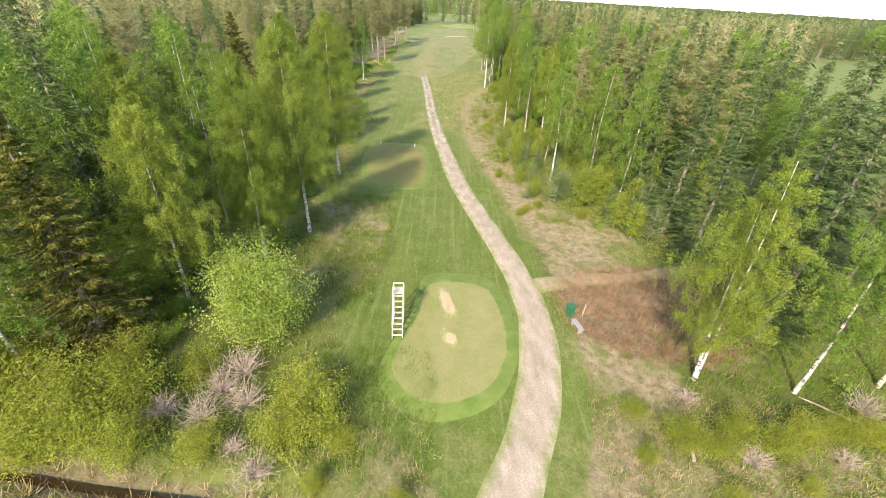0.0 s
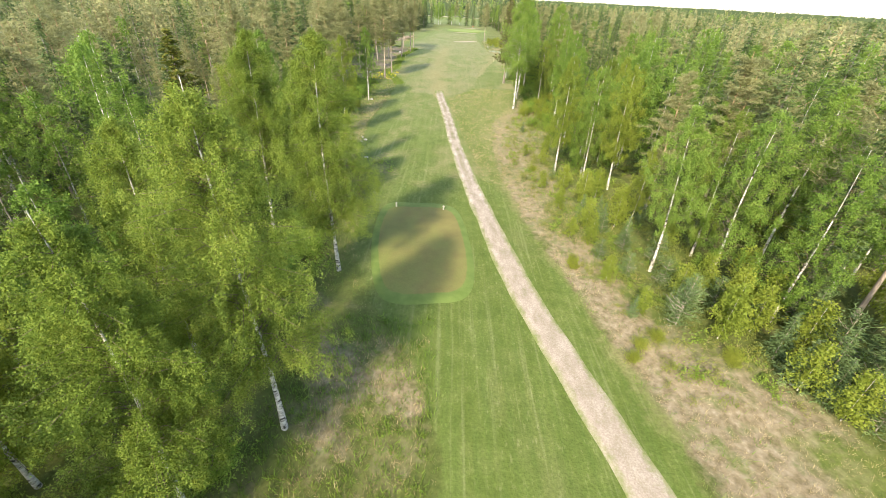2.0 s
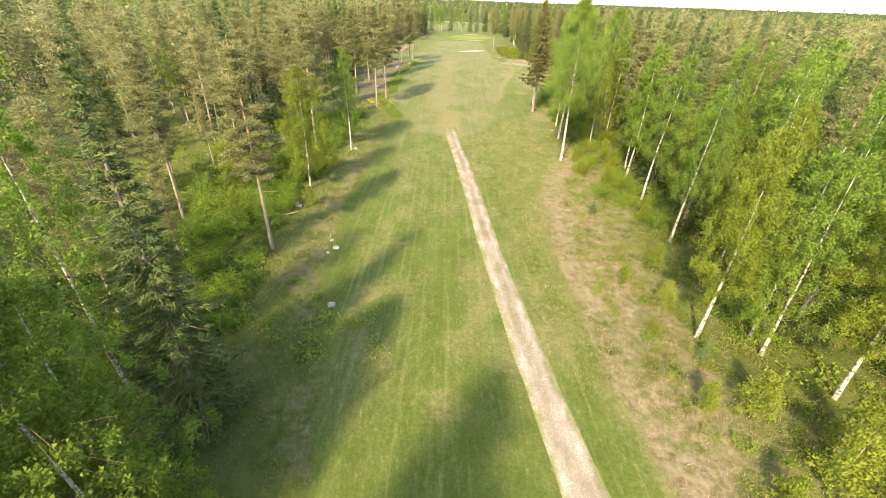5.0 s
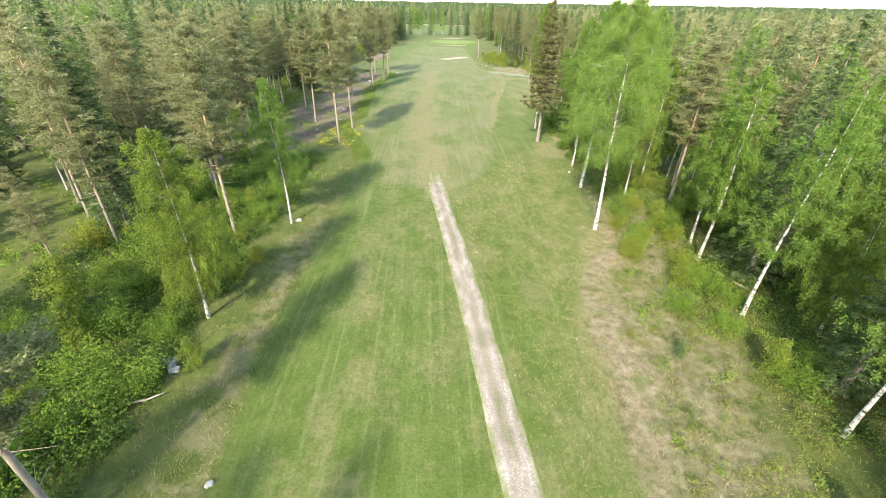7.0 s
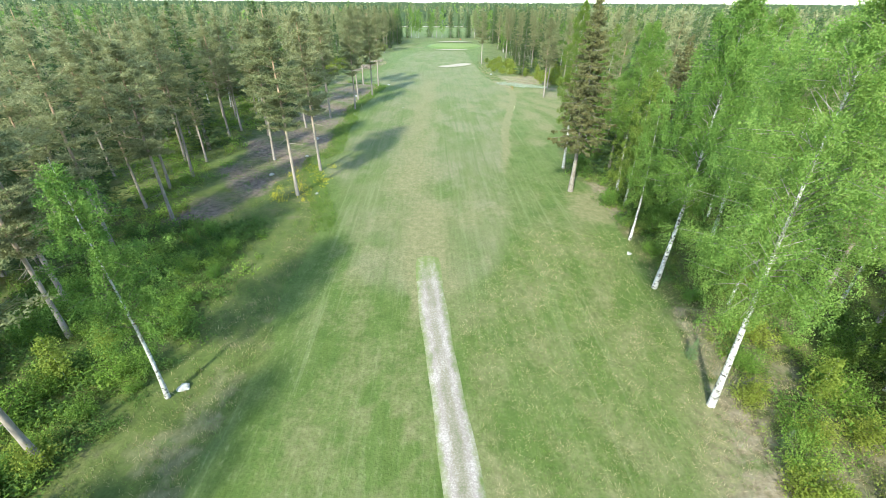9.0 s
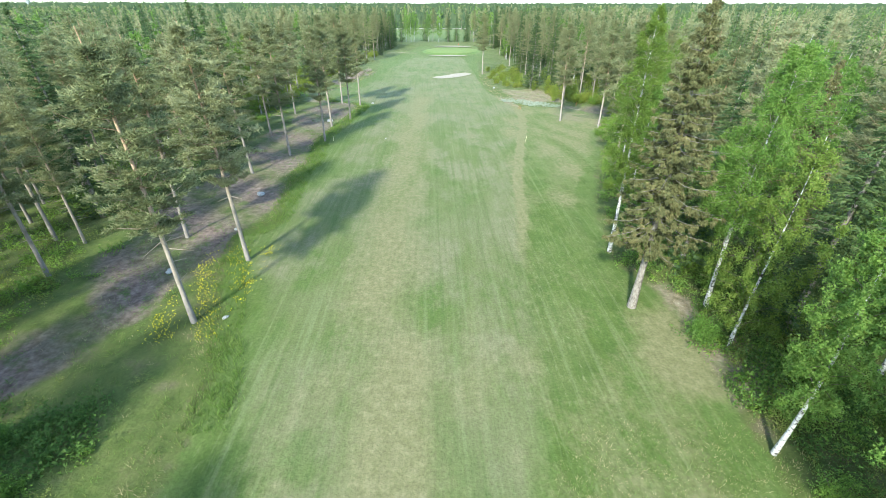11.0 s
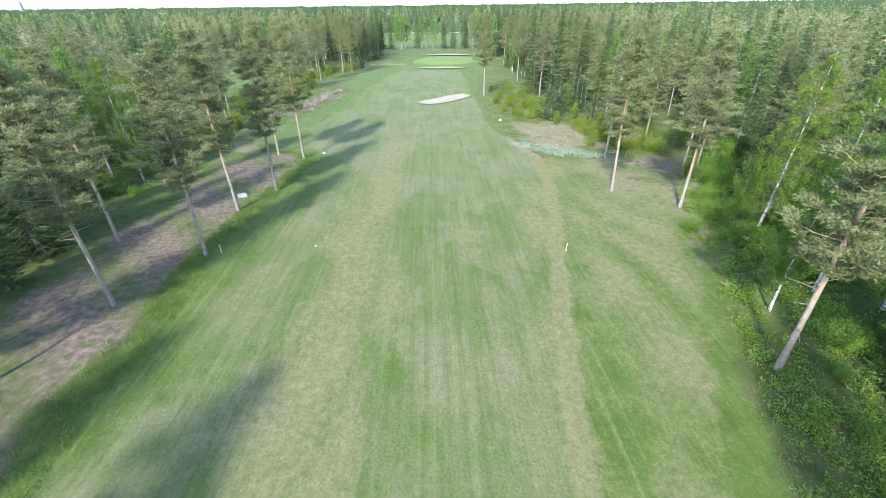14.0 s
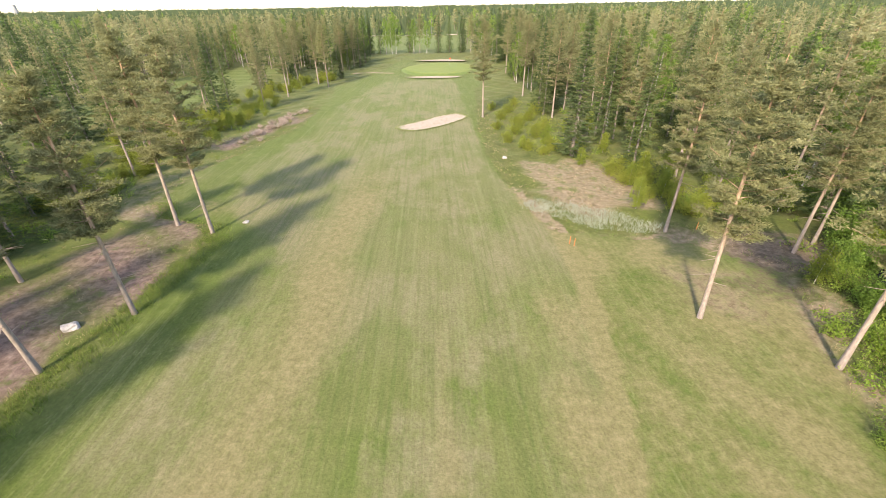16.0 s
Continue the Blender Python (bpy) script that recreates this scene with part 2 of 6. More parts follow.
def ground_material():
    m, t, b = material("ground", 0.92, 0.1)
    at = t.nodes.new("ShaderNodeAttribute")
    at.attribute_name = "zone"
    sp = t.nodes.new("ShaderNodeSeparateColor")
    t.links.new(at.outputs["Color"], sp.inputs[0])
    mow, dry, heath, short = sp.outputs[0], sp.outputs[1], sp.outputs[2], at.outputs["Alpha"]
    fine, small, mid = grain(t, 0.16, 4), grain(t, 0.55, 4), grain(t, 1.8, 5, rough=0.65)
    wide, streak, far = grain(t, 8.0, 5, (1, 0.5, 1), rough=0.62), grain(t, 1.5, 4, (1, 0.12, 1)), grain(t, 30.0, 4)
    flecks, lines = grain(t, 0.28, 5, (1, 0.35, 1), rough=0.7), grain(t, 0.42, 4, (1, 0.022, 1))
    # forest floor: moss, litter and bilberry
    c = ramp(t, mid, [(0.25, (0.05, 0.07, 0.022)), (0.42, (0.098, 0.122, 0.034)), (0.57, (0.138, 0.15, 0.05)), (0.7, (0.18, 0.148, 0.085)), (0.82, (0.25, 0.205, 0.135))])
    c = blend(t, ramp(t, wide, [(0.4, (0, 0, 0)), (0.65, (0.7, 0.7, 0.7))]), c, ramp(t, small, [(0.3, (0.0902, 0.135, 0.0287)), (0.7, (0.197, 0.23, 0.0615))]))
    # purple-brown heath and bare litter
    hc = ramp(t, small, [(0.28, (0.11, 0.079, 0.062)), (0.45, (0.205, 0.144, 0.117)), (0.62, (0.295, 0.214, 0.178)), (0.78, (0.4, 0.31, 0.26))])
    hc = blend(t, ramp(t, mid, [(0.55, (0, 0, 0)), (0.68, (1, 1, 1))]), hc, (0.115, 0.148, 0.0492))
    c = blend(t, calc(t, "MULTIPLY", heath, ramp(t, calc(t, "ADD", heath, calc(t, "MULTIPLY", calc(t, "SUBTRACT", mid, 0.5), 1.1)), [(0.35, (0, 0, 0)), (0.6, (1, 1, 1))])), c, hc)
    # dry last-year grass
    dc = ramp(t, small, [(0.25, (0.14, 0.125, 0.06)), (0.42, (0.245, 0.195, 0.12)), (0.6, (0.335, 0.272, 0.185)), (0.78, (0.43, 0.365, 0.27))])
    dc = blend(t, ramp(t, mid, [(0.5, (0, 0, 0)), (0.68, (0.85, 0.85, 0.85))]), dc, (0.131, 0.172, 0.0492))
    edge = calc(t, "MULTIPLY", calc(t, "SUBTRACT", mid, 0.5), 1.3)
    c = blend(t, ramp(t, calc(t, "ADD", dry, edge), [(0.32, (0, 0, 0)), (0.62, (1, 1, 1))]), c, dc)
    # mown rough
    gc = ramp(t, mid, [(0.3, (0.084, 0.124, 0.026)), (0.5, (0.116, 0.158, 0.036)), (0.72, (0.156, 0.188, 0.056))])
    gc = blend(t, ramp(t, streak, [(0.4, (0, 0, 0)), (0.7, (0.6, 0.6, 0.6))]), gc, (0.15, 0.2, 0.055))
    gc = blend(t, ramp(t, wide, [(0.52, (0, 0, 0)), (0.72, (0.5, 0.5, 0.5))]), gc, (0.22, 0.215, 0.1))
    # fairway, cut short and worn thin in places
    fc = ramp(t, streak, [(0.3, (0.135, 0.165, 0.052)), (0.55, (0.17, 0.192, 0.068)), (0.75, (0.21, 0.217, 0.088))])
    bare = grain(t, 5.5, 6, (1, 0.55, 1), rough=0.72)
    patch = grain(t, 4.2, 5, (1, 0.6, 1), rough=0.6)
    fc = blend(t, ramp(t, patch, [(0.48, (0, 0, 0)), (0.62, (0.7, 0.7, 0.7))]), fc, (0.112, 0.166, 0.036))
    fc = blend(t, ramp(t, bare, [(0.45, (0, 0, 0)), (0.6, (0.8, 0.8, 0.8))]), fc, ramp(t, small, [(0.3, (0.22, 0.205, 0.105)), (0.7, (0.29, 0.26, 0.155))]))
    fc = blend(t, ramp(t, far, [(0.46, (0, 0, 0)), (0.62, (0.42, 0.42, 0.42))]), fc, (0.25, 0.23, 0.13))
    gc = blend(t, ramp(t, calc(t, "ADD", short, calc(t, "MULTIPLY", calc(t, "SUBTRACT", mid, 0.5), 0.5)), [(0.25, (0, 0, 0)), (0.75, (1, 1, 1))]), gc, fc)
    gc = blend(t, ramp(t, lines, [(0.36, (0.36, 0.36, 0.36)), (0.5, (0, 0, 0))]), gc, (0.09, 0.145, 0.032))
    gc = blend(t, ramp(t, lines, [(0.55, (0, 0, 0)), (0.68, (0.4, 0.4, 0.4))]), gc, (0.25, 0.27, 0.125))
    gc = blend(t, calc(t, "MULTIPLY", ramp(t, flecks, [(0.56, (0, 0, 0)), (0.72, (0.5, 0.5, 0.5))]), calc(t, "MULTIPLY", ramp(t, wide, [(0.38, (0.25, 0.25, 0.25)), (0.6, (1, 1, 1))]), calc(t, "SUBTRACT", 1.0, calc(t, "MULTIPLY", short, 0.6)))), gc, (0.33, 0.305, 0.175))
    thin = ramp(t, small, [(0.3, (0.205, 0.195, 0.085)), (0.7, (0.3, 0.265, 0.135))])
    gc = blend(t, calc(t, "MULTIPLY", ramp(t, calc(t, "ADD", dry, calc(t, "ADD", calc(t, "MULTIPLY", calc(t, "SUBTRACT", small, 0.5), 0.7), calc(t, "MULTIPLY", calc(t, "SUBTRACT", bare, 0.5), 1.8))), [(0.35, (0, 0, 0)), (1.0, (1, 1, 1))]), 0.9), gc, thin)
    # deep green for long grass and for painted dapples of shade (negative dryness)
    lush = calc(t, "MULTIPLY", dry, -1.0, True)
    gc = blend(t, ramp(t, calc(t, "ADD", lush, calc(t, "MULTIPLY", calc(t, "SUBTRACT", mid, 0.5), 0.9)), [(0.25, (0, 0, 0)), (0.75, (0.85, 0.85, 0.85))]), gc, ramp(t, small, [(0.3, (0.062, 0.122, 0.02)), (0.7, (0.115, 0.185, 0.036))]))
    c = blend(t, ramp(t, calc(t, "ADD", mow, calc(t, "MULTIPLY", calc(t, "SUBTRACT", small, 0.5), 0.8)), [(0.38, (0, 0, 0)), (0.6, (1, 1, 1))]), c, gc)
    c = blend(t, 0.6, c, ramp(t, blend(t, 0.35, fine, flecks), [(0.3, (0.4, 0.4, 0.4)), (0.7, (1.15, 1.15, 1.15))]), "MULTIPLY")
    t.links.new(blend(t, 1.0, c, (0.76, 0.77, 0.8), "MULTIPLY"), b.inputs["Base Color"])
    nap(b, 0.16)
    relief(t, b, blend(t, 0.5, fine, small), 0.7, 0.10)
    return m


GROUND = ground_material()


def gravel_material(name, colours, grass, bare=0.5):
    """Gravel: worn pale wheel lines, grass creeping in from the edges ('edge' is 0 on the rim, 1 in the middle)."""
    m, t, b = material(name, 0.95, 0.1)
    at = t.nodes.new("ShaderNodeAttribute")
    at.attribute_name = "edge"
    fine, mid, wide = grain(t, 0.09, 4), grain(t, 0.7, 5, (1, 0.4, 1)), grain(t, 3.0, 4, (1, 0.3, 1))
    c = ramp(t, blend(t, 0.5, fine, mid), colours)
    pale = t.nodes.new("ShaderNodeAttribute")
    pale.attribute_name = "pale"
    c = blend(t, calc(t, "MULTIPLY", pale.outputs["Fac"], 0.75), c, ramp(t, blend(t, 0.5, fine, mid), [(0.3, (0.195, 0.16, 0.143)), (0.5, (0.28, 0.235, 0.217)), (0.66, (0.455, 0.4, 0.378))]))
    e = calc(t, "ADD", at.outputs["Fac"], calc(t, "MULTIPLY", calc(t, "SUBTRACT", blend(t, 0.5, mid, grain(t, 0.25, 4)), 0.5), 2.2))
    e = calc(t, "ADD", e, calc(t, "MULTIPLY", calc(t, "SUBTRACT", wide, 0.5), bare))
    gr = ramp(t, mid, [(0.3, grass[0]), (0.7, grass[1])])
    wheel = t.nodes.new("ShaderNodeAttribute")
    wheel.attribute_name = "wheel"
    c = blend(t, calc(t, "MULTIPLY", wheel.outputs["Fac"], ramp(t, wide, [(0.36, (0.25, 0.25, 0.25)), (0.52, (1, 1, 1))])), c, ramp(t, blend(t, 0.5, fine, mid), [(0.35, (0.12, 0.125, 0.06)), (0.5, (0.185, 0.165, 0.115)), (0.68, (0.3, 0.265, 0.225))]))
    c = blend(t, ramp(t, e, [(0.1, (0, 0, 0)), (0.9, (1, 1, 1))]), gr, c)
    t.links.new(c, b.inputs["Base Color"])
    relief(t, b, fine, 0.6, 0.03)
    return m


TURF = ((0.115, 0.145, 0.046), (0.185, 0.2, 0.08))
GRAVEL = gravel_material("gravel", [(0.3, (0.2, 0.162, 0.132)), (0.5, (0.275, 0.23, 0.196)), (0.7, (0.385, 0.335, 0.3))], TURF)
TRACK = gravel_material("worn_track", [(0.28, (0.17, 0.145, 0.09)), (0.5, (0.24, 0.2, 0.14)), (0.72, (0.34, 0.285, 0.22))], TURF, 1.8)
WORN = gravel_material("worn_turf", [(0.28, (0.25, 0.21, 0.13)), (0.5, (0.33, 0.27, 0.185)), (0.72, (0.41, 0.34, 0.25))], ((0.16, 0.172, 0.068), (0.2, 0.203, 0.085)), 0.8)
SAND = gravel_material("bunker_sand", [(0.28, (0.265, 0.222, 0.172)), (0.5, (0.335, 0.287, 0.235)), (0.75, (0.42, 0.37, 0.31))], TURF, 0.1)


def paint(name, c, rough=0.5, wear=0.35, metal=0.0):
    m, t, b = material(name, rough, 0.4)
    n = grain(t, 0.12, 5)
    t.links.new(blend(t, calc(t, "MULTIPLY", ramp(t, n, [(0.45, (0, 0, 0)), (0.75, (1, 1, 1))]), wear), c, tuple(v * 0.55 for v in c)), b.inputs["Base Color"])
    b.inputs["Metallic"].default_value = metal
    return m


WHITE_WOOD = paint("white_painted_wood", (0.4, 0.37, 0.33), 0.6, 0.7)
GREY_BOARD = paint("grey_board", (0.24, 0.24, 0.26), 0.5)
GREEN_PLASTIC = paint("green_plastic", (0.02, 0.1, 0.05), 0.4)
ORANGE = paint("orange_paint", (0.42, 0.17, 0.06), 0.5)
STAKE_PALE = paint("pale_yellow_paint", (0.55, 0.5, 0.3), 0.5)
RED = paint("red_cloth", (0.6, 0.08, 0.05), 0.8)
CONCRETE = paint("concrete", (0.3, 0.31, 0.32), 0.9)
WATER, _t, _b = material("water", 0.06, 0.5)
_b.inputs["Base Color"].default_value = (0.03, 0.018, 0.01, 1)
_b.inputs["IOR"].default_value = 1.33
relief(_t, _b, grain(_t, 0.5), 0.05, 0.02)


# ---- mesh helpers ----
def mesh(name, verts, faces, mats, index=None, smooth=False):
    """A mesh from arrays of places and of faces (all of one corner count, or a list of such arrays)."""
    me = bpy.data.meshes.new(name)
    verts = np.asarray(verts, float)
    groups = [np.asarray(f, int) for f in (faces if isinstance(faces, list) else [faces]) if len(f)]
    me.vertices.add(len(verts))
    me.vertices.foreach_set("co", verts.ravel())
    loops = np.concatenate([g.ravel() for g in groups])
    sizes = np.concatenate([np.full(len(g), g.shape[1]) for g in groups])
    me.loops.add(len(loops))
    me.loops.foreach_set("vertex_index", loops)
    me.polygons.add(len(sizes))
    me.polygons.foreach_set("loop_start", np.concatenate([[0], np.cumsum(sizes)[:-1]]))
    me.polygons.foreach_set("loop_total", sizes)
    if index is not None:
        me.polygons.foreach_set("material_index", np.asarray(index, int))
    if smooth:
        me.polygons.foreach_set("use_smooth", np.ones(len(sizes), bool))
    for m in mats if isinstance(mats, (list, tuple)) else [mats]:
        me.materials.append(m)
    me.update(calc_edges=True)
    return me


def part(name, me, parent, label=""):
    ob = new(name, me)
    ob.parent = parent
    return tagged(ob, label)


def part_bm(name, bm, mat, parent, label=""):
    me = bpy.data.meshes.new(name)
    bm.to_mesh(me)
    bm.free()
    me.materials.append(mat)
    return part(name, me, parent, label)


def box(bm, x, y, z, sx, sy, sz, turn=None):
    m = Matrix.Translation((x, y, z)) @ (turn or Matrix()) @ Matrix.Diagonal((sx, sy, sz, 1))
    g = bmesh.ops.create_cube(bm, size=1, matrix=m)
    bmesh.ops.bevel(bm, geom=list({e for v in g["verts"] for e in v.link_edges}), offset=min(sx, sy, sz) * 0.12, segments=1, affect="EDGES")


def unit(v):
    return v / np.maximum(np.linalg.norm(v, axis=-1, keepdims=True), 1e-9)


def tube(points, radii, sides):
    """Places and four-cornered faces of a tapered tube along the points."""
    p, n = np.asarray(points, float), len(points)
    way = unit(np.gradient(p, axis=0))
    a = unit(np.cross(way, (0.31, 0.95, 0.12)))
    b = np.cross(way, a)
    turn = np.linspace(0, 2 * np.pi, sides, endpoint=False)
    ring = np.cos(turn)[None, :, None] * a[:, None] + np.sin(turn)[None, :, None] * b[:, None]
    v = (p[:, None] + ring * np.asarray(radii, float)[:, None, None]).reshape(-1, 3)
    i, j = np.meshgrid(np.arange(n - 1), np.arange(sides), indexing="ij")
    k = (j + 1) % sides
    f = np.stack([i * sides + j, i * sides + k, (i + 1) * sides + k, (i + 1) * sides + j], -1).reshape(-1, 4)
    return v, f


def join(pieces):
    vs, fs, n = [], [], 0
    for v, f in pieces:
        vs.append(v)
        fs.append(f + n)
        n += len(v)
    return np.concatenate(vs), np.concatenate(fs)


def leaves(r, centre, axis, length, width, flat=0.0):
    """One pointed leaf for each centre, along its axis, turned at random about it (flat: how far they lie level)."""
    n = len(centre)
    axis = unit(axis)
    side = unit(np.cross(axis, unit(r.normal(size=(n, 3)) + np.array((0, 0, flat)))))
    l, w = (np.broadcast_to(q, n)[:, None] * r.uniform(0.7, 1.3, (n, 1)) for q in (length, width))
    v = np.stack([centre - axis * l * 0.5 - side * w * 0.5, centre - axis * l * 0.5 + side * w * 0.5, centre + axis * l * 0.5], 1).reshape(-1, 3)
    return v, np.arange(3 * n).reshape(n, 3)


# ---- the lie of the land ----
LEFT_Y = (-30, 3, 5, 7, 11.5, 14.6, 17.7, 22.5, 27.5, 31.6, 36, 44, 54, 70, 85, 103, 121, 134, 139, 142, 145, 150, 156, 160, 171, 188, 196, 199, 201, 207, 214, 220, 233, 241, 260, 283, 294, 320, 345)
LEFT_X = (2, 1, -0.8, -3.6, -5.7, -6.2, -5.7, -3.8, -4.3, -6.5, -10, -12, -13, -17, -17.8, -17, -17.5, -22.4, -22.9, -21, -21.1, -21.5, -22.2, -21.5, -22.8, -20.7, -19.6, -21, -27, -30, -30, -28.5, -24.4, -22.6, -23, -25, -21, -14, -11)
RIGHT_Y = (-30, 4, 9, 13.6, 19, 24, 38, 50, 58, 73, 85, 91, 96, 101, 111, 129, 134, 139, 149, 164, 177, 188, 193, 196, 201, 216, 234, 273, 300, 345)
RIGHT_X = (6, 6.8, 9.1, 8.6, 8.6, 8.4, 5.8, 3.3, 2.4, 2.0, 3.0, 5, 8, 9.3, 10.5, 12.5, 10, 11.2, 14, 20, 24, 29, 24, 12.5, 10.9, 9.2, 9.1, 12.4, 18, 19)
# where the woods begin
WOOD_L_Y = (-30, 0, 8, 25, 45, 60, 67, 74, 88, 100, 118, 126, 135, 150, 170, 193, 202, 212, 240, 280, 300, 345)
WOOD_L_X = (-24, -24, -20, -16, -16, -19, -24, -33, -34, -31, -29, -33, -34, -36, -38, -35, -35, -36, -34, -33, -26, -22)
WOOD_R_Y = (-30, 5, 12, 28, 36, 50, 62, 75, 90, 128, 140, 152, 166, 185, 200, 212, 235, 300, 345)
WOOD_R_X = (28, 26, 21, 20, 17, 14, 12, 14, 13, 13, 17, 22, 27, 32, 32, 25, 22, 25, 26)


def near(y, ys, xs):
    return np.interp(y, ys, xs)


def soft(d, w):
    return np.clip(0.5 + d / w, 0, 1)


def waves(x, y):
    """A slow waver for the edges of the mown grass, so that none is straight."""
    return 0.5 * np.sin(x * 0.9 + 1.7 * np.sin(y * 0.21)) + 0.6 * np.sin(y * 0.47 + 0.8) + 0.35 * np.sin(y * 1.31 + x * 0.6)


def fairway_half(y):
    """The fairway proper, cut short: its left and right edge."""
    left = np.interp(y, (108, 111, 119, 134, 142, 146, 150, 155, 164, 175, 186, 197, 205, 215, 235, 260, 290), (-9, -13, -15, -19, -20, -19.2, -18.6, -17.9, -17.7, -16.7, -15, -16, -22, -24, -20, -18, -12))
    return left, np.interp(y, (108, 111, 119, 137, 143, 153, 170, 178, 188, 196, 203, 215, 290), (-5, -1.5, 0.8, 2.9, 4.1, 5.4, 9.1, 11, 12.6, 12.8, 11, 8.8, 8))


def height_at(x, y):
    x, y = np.asarray(x, float), np.asarray(y, float)
    rough = np.maximum(near(y, LEFT_Y, LEFT_X) - x, x - near(y, RIGHT_Y, RIGHT_X))
    k = np.clip((rough + 0.5) / 4, 0, 1)
    z = 0.05 * np.sin(x * 0.21 + 0.4) * np.sin(y * 0.13) + k * (0.10 * np.sin(x * 1.1 + np.sin(y * 0.7)) * np.sin(y * 0.9 + 0.3) + 0.13 * np.sin(x * 0.37 + 1) * np.sin(y * 0.31))
    z -= 1.0 * np.exp(-(((y - 3.2 + 0.08 * (x + 15)) / 0.95) ** 2)) * soft(-5.0 - x, 3.0)
    d = np.abs((x - 31) - (y - 181) * 0.85) * 0.76
    z -= 0.6 * np.exp(-((d / 1.1) ** 2)) * soft(x - 29, 2.0) * soft(75 - x, 10.0)
    z[(np.abs(x) > 100) | (y > 380)] = 0.0
    return z


def graded(a, b, step, far, count):
    """Even steps from a to b, then ever wider ones out to far on both sides."""
    out = np.geomspace(step * 3, far, count)
    return np.concatenate([a - out[::-1], np.arange(a, b, step), b + out])


gx, gy = graded(-46, 40, 0.75, 3500, 16), graded(-9, 352, 0.8, 3800, 16)
X, Y = np.meshgrid(gx, gy)
x, y = X.ravel(), Y.ravel()
w = waves(x, y)
lx, rx = near(y, LEFT_Y, LEFT_X), near(y, RIGHT_Y, RIGHT_X)
mow = np.minimum(soft(x - lx + 0.5 * w, 1.6), soft(rx - x + 0.5 * w, 1.6)) * soft(y - 1.5 + w, 3) * soft(348 - y, 6)
fl, fr = fairway_half(y)
short = np.minimum(soft(x - fl + 0.9 * w, 3.6), soft(fr - x + 0.15 * w, 0.8 + 0.05 * np.clip(160 - y, 0, 50))) * soft(y - 108 + 0.6 * w, 7.0) * soft(292 - y, 3)
# other holes of the course, seen between the trees
field = soft(19 - np.abs((x - 135) - (y - 150) * 0.62) * 0.85, 6) * soft(y - 78, 8) * soft(225 - y, 8)
field = np.maximum(field, soft(12 - np.abs((x - 54) - (y - 40) * 0.62) * 0.85, 6) * soft(y - 26, 8) * soft(104 - y, 8))
field = np.maximum(field, soft(12 - np.abs(x + 64), 6) * soft(y - 238, 8) * soft(325 - y, 8))
field = np.maximum(field, soft(60 - np.abs(y - 440), 10) * soft(42 - np.abs(x + 22), 10))
mow = np.maximum(mow, field)
strip = soft(x - rx + 0.2 + 0.8 * w + np.interp(y, (80, 88, 98, 106), (0, 1.6, 1.6, 0)), 4.0) * soft(rx + np.interp(y, (4, 20, 30, 40, 60, 75, 95, 110, 150, 200), (4, 7, 7, 4, 3.4, 4, 2.4, 1.4, 0.6, 0.4)) - x + 1.8 * w, 6.0) * soft(225 - y, 20)
dry = np.maximum(strip, soft(lx + 0.3 - x, 1.2) * soft(x - lx + np.interp(y, (4, 12, 25, 40, 60, 80, 100, 110, 180, 195, 212, 225), (5, 0.5, 0, 0.5, 3.2, 3.4, 2.8, -1, -1, 3, 8, 1)) + 1.2 * w, 3.0) * np.interp(y, (40, 58, 100, 112), (0.42, 0.42, 0.44, 0.42)))
dry = np.maximum(dry, soft(7.5 - y + w, 2) * soft(y - 2.6, 1.5) * soft(30 - np.abs(x), 8) * np.where(x > 0, 0.5, 0.3))
dry = np.maximum(dry, 1.3 * np.exp(-(((x + 7) / np.interp(y, (105, 112, 125), (1.2, 2.6, 3.4))) ** 2)) * soft(y - 105, 4) * soft(126 - y, 18))
dry = np.maximum(dry, 2.0 * np.exp(-(((x - fr - 0.2) / 0.65) ** 2)) * soft(y - 136, 24) * soft(206 - y, 8))
dry = np.maximum(dry, 0.9 * np.exp(-(((x - 9.6) / 2.4) ** 2) - ((y - 184) / 7) ** 2))
dry = np.maximum(dry, 0.8 * np.exp(-(((x + 8.5 - 0.02 * (y - 150)) / 4.5) ** 2)) * soft(y - 122, 10) * soft(200 - y, 20))
dry = np.maximum(dry, 0.6 * np.exp(-(((x - 1.5) / 2.0) ** 2) - ((y - 172) / 6) ** 2))
dry = np.maximum(dry, 0.95 * soft(6.5 - np.hypot(x - 19, (y - 208) * 0.85) + 2.2 * w, 6))
dry = np.maximum(dry, 0.8 * soft(4.5 - np.hypot((x - 23) * 0.7, y - 192) + w, 4))
dry = np.maximum(dry, 0.9 * soft(5.5 - np.hypot((x - 23.5) * 0.75, (y - 184) * 0.8) + 1.8 * w, 6))
dry = np.maximum(dry, 1.3 * np.exp(-(((x - 8.2) / 2.2) ** 2) - ((y - 175) / 4.5) ** 2))
dry = np.maximum(dry, 0.7 * soft(3.0 - np.hypot((x + 26) * 0.5, y - 203) + w, 3))
lush = np.exp(-(((x - 4.4) / 2.8) ** 2) - ((y - 180.5) / 5.0) ** 2)
dry = np.maximum(dry, 0.7 * np.exp(-(((x - 1.6) / 1.1) ** 2)) * soft(y - 168, 4) * soft(186 - y, 4))
dry = np.maximum(dry, 0.9 * np.exp(-(((x - 6.2 - 0.1 * (y - 160)) / 1.7) ** 2) - ((y - 161) / 6.0) ** 2)) * (1 - 0.85 * lush)
